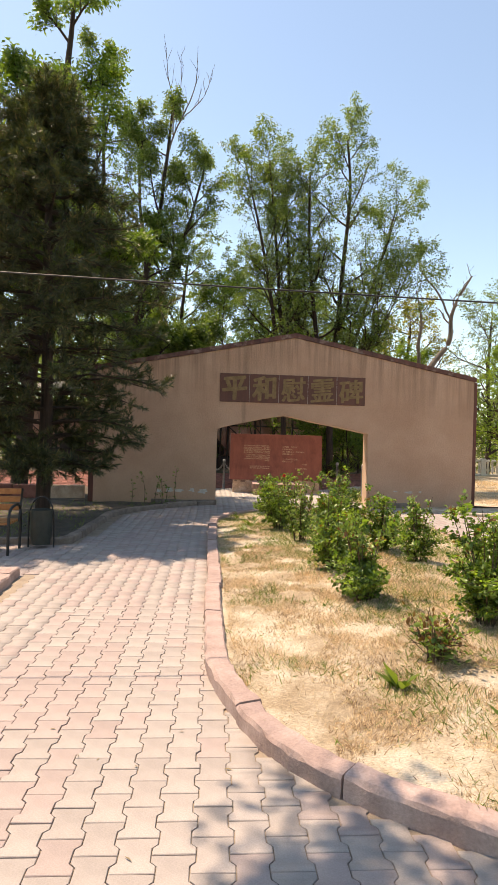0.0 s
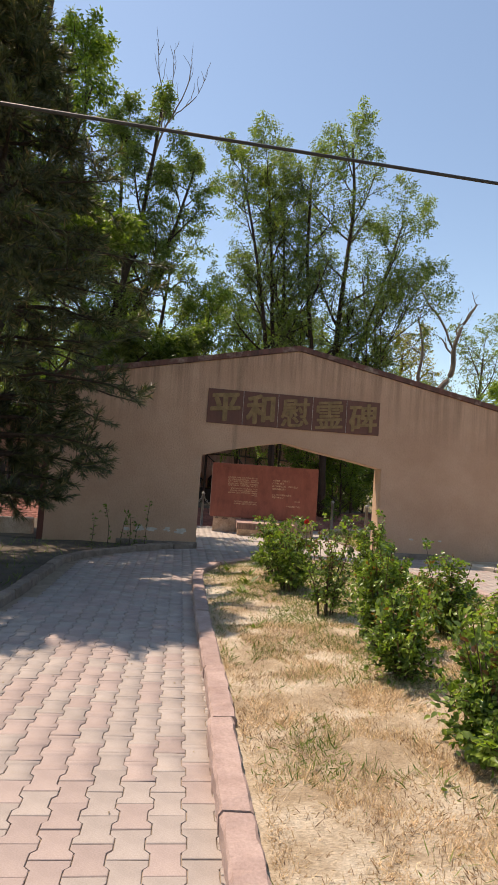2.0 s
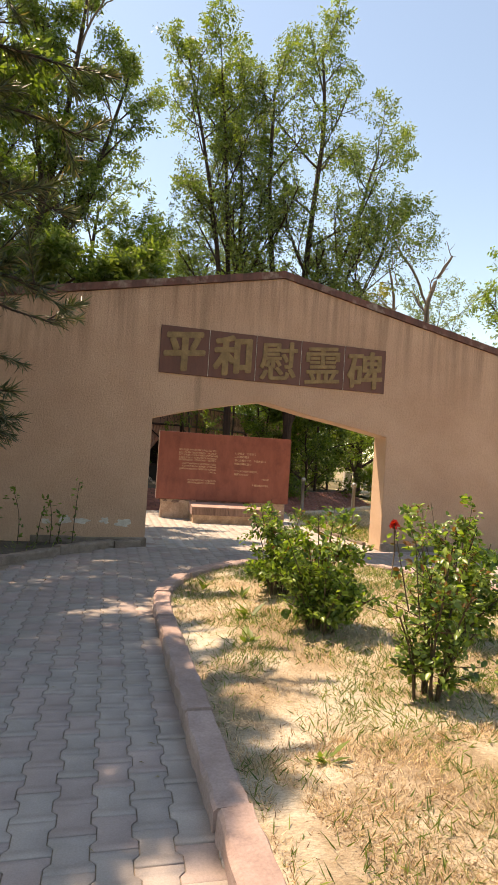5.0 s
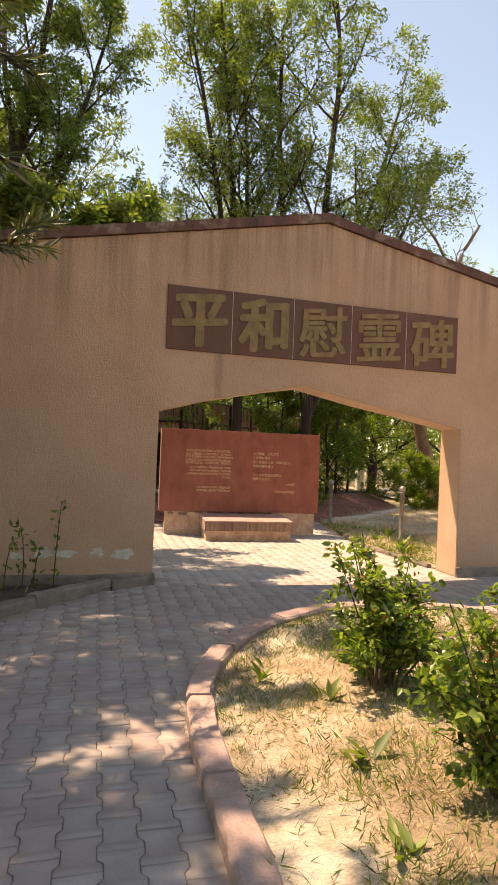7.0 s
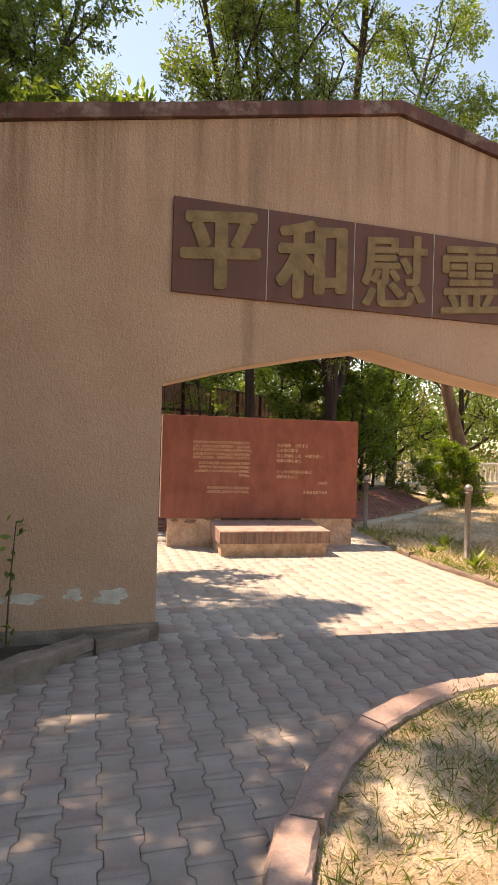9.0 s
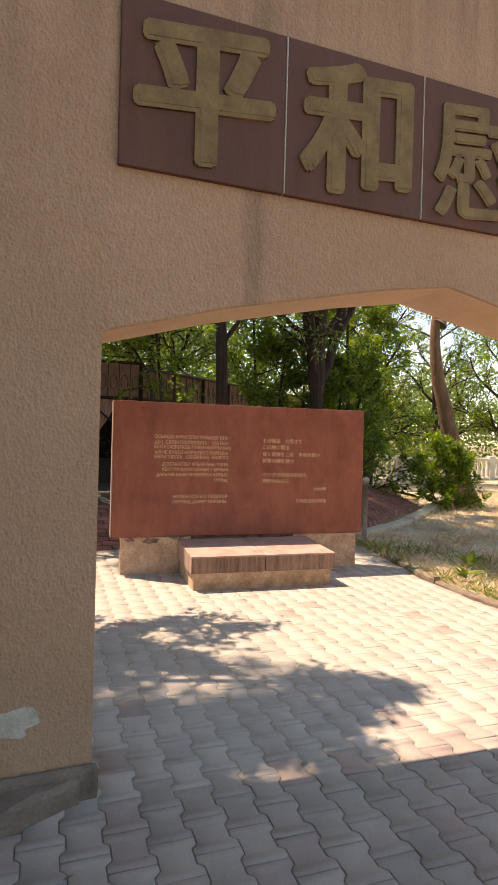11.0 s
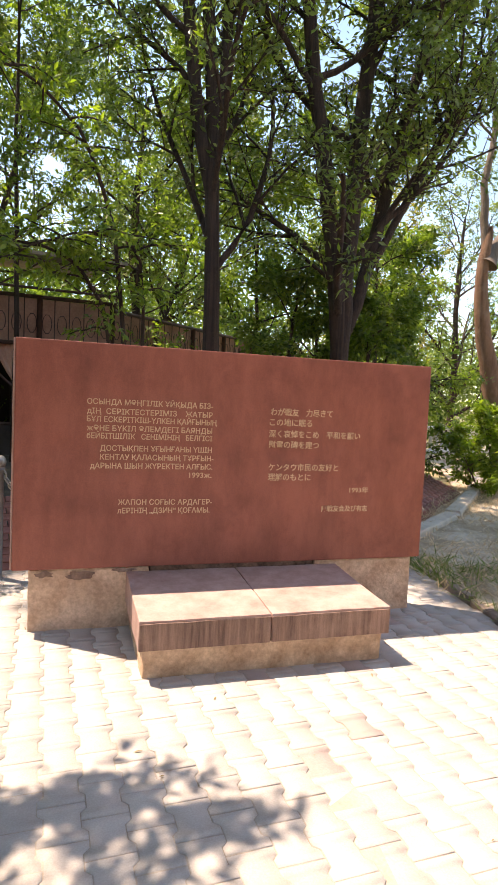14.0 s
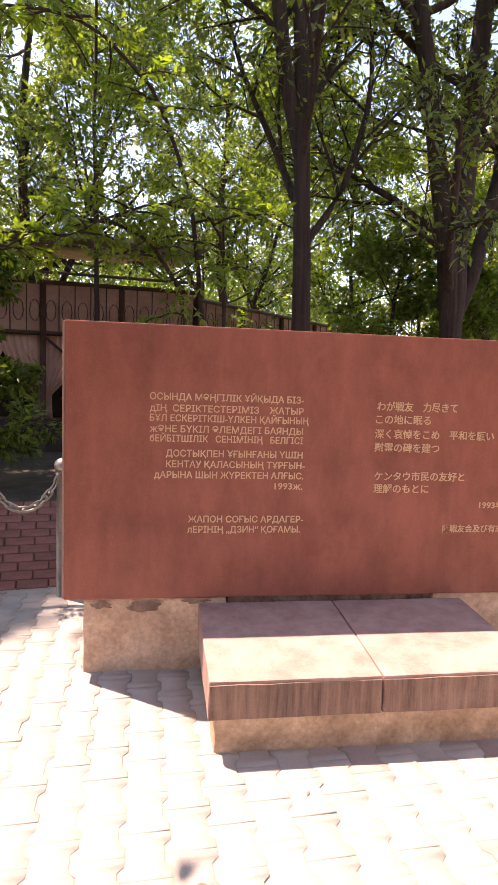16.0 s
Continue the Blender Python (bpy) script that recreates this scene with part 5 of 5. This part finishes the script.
# ---- pavilion ----
def pavilion():
    t = thing("pavilion", (0, 0, 0), "brown metal-framed pavilion with screens and peach curtains", "pavilion")
    a, b, c = Vector((-5.5, 25.6, 0)), Vector((3.95, 26.0, 0)), Vector((10.5, 31.5, 0))
    for p, q, z_top, n in ((a, b, 3.05, 8), (b, c, 2.95, 7)):
        d = (q - p) / n
        w = d.normalized()
        back = Vector((-w.y, w.x, 0))
        for k in range(n + 1):
            o = p + d * k
            rod("post", [o, o + Vector((0, 0, z_top / 2)), o + Vector((0, 0, z_top))], 0.05, RUST, t, sides=6)
        for z in (0.95, 2.28, z_top):
            rod("rail", [p + Vector((0, 0, z)), (p + q) / 2 + Vector((0, 0, z)), q + Vector((0, 0, z))], 0.035, RUST, t, sides=6)
        for k in range(n):
            o = p + d * k + back * 0.03
            vs = [o + d * 0.02 + Vector((0, 0, 2.30)), o + d * 0.98 + Vector((0, 0, 2.30)), o + d * 0.98 + Vector((0, 0, z_top - 0.03)), o + d * 0.02 + Vector((0, 0, z_top - 0.03))]
            vs = vs + [v + back * 0.02 for v in vs]
            part("screen", mesh_of("screen", vs, [(0, 1, 2, 3), (7, 6, 5, 4), (0, 4, 5, 1), (1, 5, 6, 2), (2, 6, 7, 3), (3, 7, 4, 0)], PANEL), PANEL, t, "peach-brown screen panel")
            for m in range(1, 5):
                o2 = p + d * (k + m / 5)
                rod("bar", [o2 + Vector((0, 0, 2.28)), o2 + Vector((0, 0, 2.65)), o2 + Vector((0, 0, z_top))], 0.009, RUST, t, sides=5)
            for m in range(5):
                o2 = p + d * (k + (m + 0.5) / 5)
                ring = [o2 + w * (0.075 * math.cos(q2)) + Vector((0, 0, 2.62 + 0.16 * math.sin(q2))) for q2 in np.linspace(0, 6.28, 11)]
                rod("scroll", ring, 0.007, RUST, t, sides=4)
            # two curtain wings gathered to the posts
            for e, s in ((0.03, 1), (0.97, -1)):
                rows = []
                for z in np.linspace(2.25, 0.75, 14):
                    f = (2.25 - z) / 1.5
                    gather = 0.46 * (1 - min(1, f / 0.62) ** 1.6) + 0.07 if f < 0.62 else 0.07 + 0.08 * (f - 0.62)
                    rows.append([o + d * (e + s * gather * u) + back * (0.06 + 0.03 * math.sin(u * 40)) + Vector((0, 0, z)) for u in np.linspace(0, 1, 26)])
                vs = [v for r in rows for v in r]
                fs = [(i * 26 + j, i * 26 + j + 1, (i + 1) * 26 + j + 1, (i + 1) * 26 + j) for i in range(13) for j in range(25)]
                part("curtain", mesh_of("curtain", vs, fs, CURTAIN, True), CURTAIN, t, "peach curtain tied to the post")
            brace = [p + d * k + Vector((0, 0, 2.25)), p + d * (k + 0.5) + Vector((0, 0, 1.75)), p + d * (k + 0.95) + Vector((0, 0, 1.25))]
            rod("brace", brace, 0.022, RUST, t, sides=5)
        # near-black sheet stands in for the shaded gap under the canopy
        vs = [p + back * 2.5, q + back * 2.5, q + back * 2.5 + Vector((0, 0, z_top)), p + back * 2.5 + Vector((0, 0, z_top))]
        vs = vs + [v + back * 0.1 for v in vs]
        part("back_wall", mesh_of("back_wall", vs, [(0, 1, 2, 3), (7, 6, 5, 4), (0, 4, 5, 1), (1, 5, 6, 2), (2, 6, 7, 3), (3, 7, 4, 0)], DARK_INFILL), DARK_INFILL, t)
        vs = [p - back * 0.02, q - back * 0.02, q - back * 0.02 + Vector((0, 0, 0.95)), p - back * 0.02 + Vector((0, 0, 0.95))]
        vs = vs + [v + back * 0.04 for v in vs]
        part("apron", mesh_of("apron", vs, [(0, 1, 2, 3), (7, 6, 5, 4), (0, 4, 5, 1), (1, 5, 6, 2), (2, 6, 7, 3), (3, 7, 4, 0)], DARK_INFILL), DARK_INFILL, t)
    # canopy roof over the west part, with a light truss under its eave
    e = Vector((0, -0.9, 0))
    vs = [a + e + Vector((0, 0, 3.5)), b + e + Vector((0.1, 0, 3.55)), b + Vector((0.1, 4.5, 4.3)), a + Vector((0, 4.5, 4.3))]
    vs += [v + Vector((0, 0, 0.05)) for v in vs]
    part("roof_sheet", mesh_of("roof_sheet", vs, [(3, 2, 1, 0), (4, 5, 6, 7), (0, 1, 5, 4), (1, 2, 6, 5), (2, 3, 7, 6), (3, 0, 4, 7)], ROOF), ROOF, t)
    for z in (3.06, 3.46):
        rod("truss_chord", [a + e * 0.9 + Vector((0, 0, z)), (a + b) / 2 + e * 0.9 + Vector((0, 0, z)), b + e * 0.9 + Vector((0, 0, z))], 0.022, RUST, t, sides=5)
    for k in range(16):
        o, o2 = a.lerp(b, k / 16) + e * 0.9, a.lerp(b, (k + 1) / 16) + e * 0.9
        rod("truss_web", [o + Vector((0, 0, 3.06 if k % 2 else 3.46)), (o + o2) / 2 + Vector((0, 0, 3.26)), o2 + Vector((0, 0, 3.46 if k % 2 else 3.06))], 0.014, RUST, t, sides=5)


pavilion()


# ---- white balustrade far east ----
bal = thing("balustrade", (0, 0, 0), "white concrete balustrade beyond the dry grass", "balustrade")
A, B = Vector((12.5, 31.5, 0)), Vector((27.0, 33.5, 0))
for z, r in ((0.08, 0.08), (0.88, 0.07)):
    rod("rail", [A + Vector((0, 0, z)), (A + B) / 2 + Vector((0, 0, z)), B + Vector((0, 0, z))], r, WHITE, bal, sides=6)
v, t = tube([(0, 0, 0.1), (0, 0, 0.2), (0, 0, 0.35), (0, 0, 0.6), (0, 0, 0.85)], [0.06, 0.05, 0.085, 0.045, 0.06], 8)
BALUSTER = mesh_np("baluster", v, t, WHITE, True)
for k in range(52):
    ob = part("baluster", BALUSTER, WHITE, bal)
    ob.location = A.lerp(B, (k + 0.5) / 52)
for k in range(7):
    o = A.lerp(B, k / 6)
    part("pier", box_bm(o.x - 0.14, o.x + 0.14, o.y - 0.14, o.y + 0.14, 0, 1.0, 0.02), WHITE, bal)


# ---- overhead cable ----
cab = thing("overhead_cable", (0, 0, 0), "thin black cable slung across the walk", "cable")
rod("cable", [(-9 + 1.0 * k, 5.78, 3.06 - 0.014 * k + 0.0009 * (k - 10) ** 2) for k in range(24)], 0.007, CABLE, cab, sides=6)
for x in (-9, 14):
    pole = thing("cable_pole", (x, 5.78, 0), "grey steel pole that carries the cable", "pole")
    rod("shaft", [(0, 0, -0.1), (0, 0, 1.8), (0, 0, 3.6)], 0.05, STEEL, pole)


# ---- kerbs ----
def kerb_line(pts, name, label, material, length=0.95, width=0.15, height=0.10, seed=0, side=1):
    """Kerb stones end to end along a line; each is chipped in its own way."""
    P = path_points(pts, 0.02)
    S = np.concatenate([[0], np.cumsum(np.linalg.norm(np.diff(P, axis=0), axis=1))])
    rng = np.random.default_rng(seed)
    k = thing(name, (0, 0, 0), label, "kerb", "", "structure")
    s = 0.0
    while s < S[-1] - 0.1:
        e = min(s + length * rng.uniform(0.85, 1.1), S[-1])
        bm = bmesh.new()
        n = max(3, int((e - s) / 0.06))
        dz, sh = rng.normal(0, 0.008), rng.normal(0, 0.009)
        rings = []
        for q in range(n + 1):
            u = s + 0.005 + (e - s - 0.01) * q / n
            p = np.array([np.interp(u, S, P[:, c]) for c in (0, 1)])
            p2 = np.array([np.interp(min(u + 0.03, S[-1]), S, P[:, c]) for c in (0, 1)])
            p1 = np.array([np.interp(max(u - 0.03, 0), S, P[:, c]) for c in (0, 1)])
            d = (p2 - p1) / (np.linalg.norm(p2 - p1) + 1e-9)
            nn = np.array([d[1], -d[0]]) * side
            j = [noise.noise(Vector((u * 7, w * 1.7, seed))) * 0.013 + noise.noise(Vector((u * 23, w * 2.7, seed))) * 0.008 for w in range(6)]
            rings.append([bm.verts.new((*(p + nn * (o + sh + j[i])), z + dz * (z > 0) + j[(i + 2) % 6] * (z > 0))) for i, (o, z) in enumerate(((0.0, -0.05), (0.0, height - 0.02), (0.014, height), (width - 0.014, height), (width, height - 0.02), (width, -0.05)))])
        for r1, r2 in zip(rings, rings[1:]):
            for i in range(6):
                bm.faces.new((r1[i], r1[(i + 1) % 6], r2[(i + 1) % 6], r2[i]))
        bm.faces.new(rings[0][::-1])
        bm.faces.new(rings[-1])
        bmesh.ops.recalc_face_normals(bm, faces=bm.faces)
        part("kerb_stone", bm, material, k)
        s = e


kerb_line([tuple(p) for p in ISLAND_WEST], "lawn_kerb", "pink concrete kerb stones round the lawn bed", KERB, 0.9, 0.155, 0.105, 3)
kerb_line([(2 * 3.86 - p[0], p[1]) for p in ISLAND_WEST[8:]], "lawn_kerb", "pink concrete kerb stones on the bed's far side", KERB, 0.9, 0.15, 0.085, 4, -1)
kerb_line([(-7, 9.66), (-0.62, 9.84), (-0.42, 9.95), (-0.36, 10.6), (-0.24, 13.1), (-0.02, 13.75), (0.24, 14.18), (0.62, 14.62), (1.0, 15.0), (1.5, 15.4), (1.9, 15.58)], "bed_kerb", "weathered grey kerb along the shaded bed", KERB_GREY, 0.9, 0.14, 0.10, 5, -1)
kerb_line([(-4, 6.2), (-0.55, 6.75), (-0.55, 7.85), (-4, 7.9)], "planter_kerb", "pink concrete kerb of a low planter", KERB, 0.9, 0.16, 0.11, 6, -1)
kerb_line([(7.05, 14.86), (8.4, 13.8), (12, 12.4)], "verge_kerb", "pale concrete kerb along the far walk", KERB_PALE, 0.9, 0.12, 0.07, 7, -1)
kerb_line([tuple(p) for p in path_points([(6.3, 20.95), (8.2, 22.3), (10.2, 24.1), (12.5, 26.6)], 0.3)], "bank_kerb", "broad pale concrete kerb below the bank", KERB_PALE, 1.2, 0.22, 0.10, 8, 1)
kerb_line([(5.80, 16.2), (5.70, 17.6), (5.76, 18.5), (6.03, 19.7), (6.25, 20.4)], "forecourt_kerb", "broken grey edging along the grass verge", KERB_GREY, 0.5, 0.08, 0.045, 9, 1)
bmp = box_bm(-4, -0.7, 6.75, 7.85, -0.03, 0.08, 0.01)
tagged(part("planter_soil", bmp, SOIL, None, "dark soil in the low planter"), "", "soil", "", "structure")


# ---- red pavers on the bank ----
BANK_BRICK = mesh_of("bank_brick", [(-0.112, -0.05, 0), (0.112, -0.05, 0), (0.112, 0.05, 0), (-0.112, 0.05, 0), (-0.106, -0.044, 0.012), (0.106, -0.044, 0.012), (0.106, 0.044, 0.012), (-0.106, 0.044, 0.012)], [(4, 5, 6, 7), (0, 1, 5, 4), (1, 2, 6, 5), (2, 3, 7, 6), (3, 0, 4, 7)], BRICK_RED)
rest = Pile()
count = 0
box_v = np.array([v.co[:] for v in BANK_BRICK.vertices])
box_t = np.array([(4, 5, 6), (4, 6, 7), (0, 1, 5), (0, 5, 4), (1, 2, 6), (1, 6, 5), (2, 3, 7), (2, 7, 6), (3, 0, 4), (3, 4, 7)])
slope = math.atan2(0.46, 1.05)
for row in range(11):
    w = 0.055 + 0.104 * row
    for s in np.arange(0.1 + 0.115 * (row % 2), bank_len[-1] - 0.1, 0.23):
        p, d, n = bank_at(s)
        at = np.array([*(p + n * w * math.cos(slope)), -0.012 + w * math.sin(slope)])
        m = Matrix(((d[0], n[0] * math.cos(slope), -n[0] * math.sin(slope), at[0]), (d[1], n[1] * math.cos(slope), -n[1] * math.sin(slope), at[1]), (0, math.sin(slope), math.cos(slope), at[2]), (0, 0, 0, 1)))
        if 0.6 < p[0] < 3.2 and count < 140:
            part("bank_brick", BANK_BRICK, BRICK_RED, bank).matrix_basis = m
            count += 1
        else:
            M = np.array(m)
            rest.add(box_v @ M[:3, :3].T + M[:3, 3], box_t)
tagged(part("bank_bricks", rest.mesh("bank_bricks", BRICK_RED), BRICK_RED, bank), "", "", "", "stuff")


# ---- bone-shaped pavers ----
def bone(gap=0.0022):
    a, b = 0.0875 - gap, 0.0645 - gap
    e = 0.1 - gap
    right = [(a, -e), (a, -0.062), (b, -0.040), (b, 0.040), (a, 0.062), (a, e)]
    return np.array(right + [(-x, y) for x, y in right[::-1]])


RING = bone()
IN = RING * 0.97
BONE_V = np.concatenate([np.c_[RING, np.full(12, -0.03)], np.c_[RING, np.full(12, -0.003)], np.c_[IN, np.zeros(12)]])
BONE_F = [(i, (i + 1) % 12, 12 + (i + 1) % 12, 12 + i) for i in range(12)] + [(12 + i, 12 + (i + 1) % 12, 24 + (i + 1) % 12, 24 + i) for i in range(12)]
BONE_T = [t for q in BONE_F for t in ((q[0], q[1], q[2]), (q[0], q[2], q[3]))]
TOP = [(24, 25, 34), (24, 34, 35), (25, 26, 33), (25, 33, 34), (26, 27, 32), (26, 32, 33), (27, 28, 31), (27, 31, 32), (28, 29, 30), (28, 30, 31)]
BONE_T = np.array(BONE_T + TOP)
PAVER = {True: mesh_of("paver_pink", BONE_V, BONE_T.tolist(), PAVER_PINK), False: mesh_of("paver_grey", BONE_V, BONE_T.tolist(), PAVER_GREY)}


def left_edge(y):
    return np.interp(y, [-6, 6.5, 6.7, 7.9, 8.0, 9.7, 9.95, 10.6, 13.1, 13.75, 14.18, 14.62, 15.0, 15.45, 15.62], [-4, -4, -0.4, -0.4, -3.0, -3.0, -0.26, -0.22, -0.10, 0.12, 0.38, 0.76, 1.1, 1.6, 1.8])


def paved(x, y):
    if y < GATE_Y:
        if x < left_edge(y) + 0.0:
            return False
        if y < 2.35:
            return x < 6.5
        edge = WEST_X(y) - 0.06 if y < 14.28 else 99
        if x < edge:
            return True
        mirror = 2 * 3.86 - WEST_X(y) + 0.06 if y < 14.28 else -99
        return mirror < x < np.interp(y, [2, 12.4, 13.8, 14.86, 15.7], [8.4, 8.4, 8.3, 7.0, 6.6])
    if y < GATE_BACK:
        return OPEN_X0 + 0.02 < x < OPEN_X1 - 0.02
    west = np.interp(y, [16.1, 20.8], [-2.5, -2.5])
    east = np.interp(y, [16.1, 17.6, 18.5, 19.7, 20.5, 21.0], [5.75, 5.66, 5.72, 5.98, 6.2, 6.2])
    north = np.interp(x, BANK[:, 0], BANK[:, 1])
    return west < x < east and y < north - 0.1


paving = thing("paving", (0, 0, 0), "bone-shaped pink and grey concrete pavers of the walk", "paving", "", "structure")
rng = np.random.default_rng(4)
piles = {True: Pile(), False: Pile(), "pale": Pile()}
near = 0
turn = math.atan(LEAN_X)
ct, st_ = math.cos(turn), math.sin(turn)
for col in range(-40, 52):
    for row in range(-18, 118):
        u, w = col * 0.152, row * 0.2 + (0.1 if col % 2 else 0.0)
        x, y = 0.02 + u * ct + w * st_ - 0.16, w * ct - u * st_ - 2.0
        if not paved(x, y) or y < 0.3 or x < -2.6 or (x > 6 and y < 8.5) or (y > 16 and x < 0.3):
            continue
        lane = (x - 0.03 * y)
        pink = rng.uniform() < (0.72 if 0.05 < lane < 0.72 or lane < -0.75 else 0.2) if y < 15.6 else rng.uniform() < 0.03
        tip = Matrix.Rotation(rng.normal(0, 0.006), 4, "X") @ Matrix.Rotation(rng.normal(0, 0.006), 4, "Y") @ Matrix.Rotation(rng.normal(0, 0.006) - turn, 4, "Z")
        m = Matrix.Translation((x, y, rng.normal(0, 0.0012))) @ tip
        if 2.6 < y < 6.6 and 0.2 < x < 1.7 and near < 300:
            near += 1
            part("paver", PAVER[pink], PAVER_PINK, paving).matrix_basis = m
        else:
            M = np.array(m)
            piles["pale" if y > 15.6 and not pink else pink].add(BONE_V @ M[:3, :3].T + M[:3, 3], BONE_T)
for pink, pile in piles.items():
    mt = PAVER_PALE if pink == "pale" else PAVER_PINK if pink else PAVER_GREY
    tagged(part("pavers", pile.mesh("pavers", mt), mt, paving), "", "", "", "stuff")


# ---- litter of the walk: twigs, leaves, pebbles ----
rng = np.random.default_rng(77)
n = 420
P = np.stack([rng.uniform(-0.3, 6.0, n), rng.uniform(3, 20.4, n), np.full(n, 0.004)], 1)
P = P[[paved(x, y) for x, y, _ in P]]
way = rng.normal(0, 1, P.shape)
way[:, 2] = 0.03
v, t = blades(P, way, rng.uniform(0.01, 0.05, len(P)), rng.uniform(0.004, 0.014, len(P)), 0.3, np.tile((0, 0, 1.0), (len(P), 1)))
tagged(new("fallen_leaves", mesh_np("fallen_leaves", v, t, NEEDLE_DRY)), "small dry leaves and straw scattered on the paving", "litter", "", "stuff")
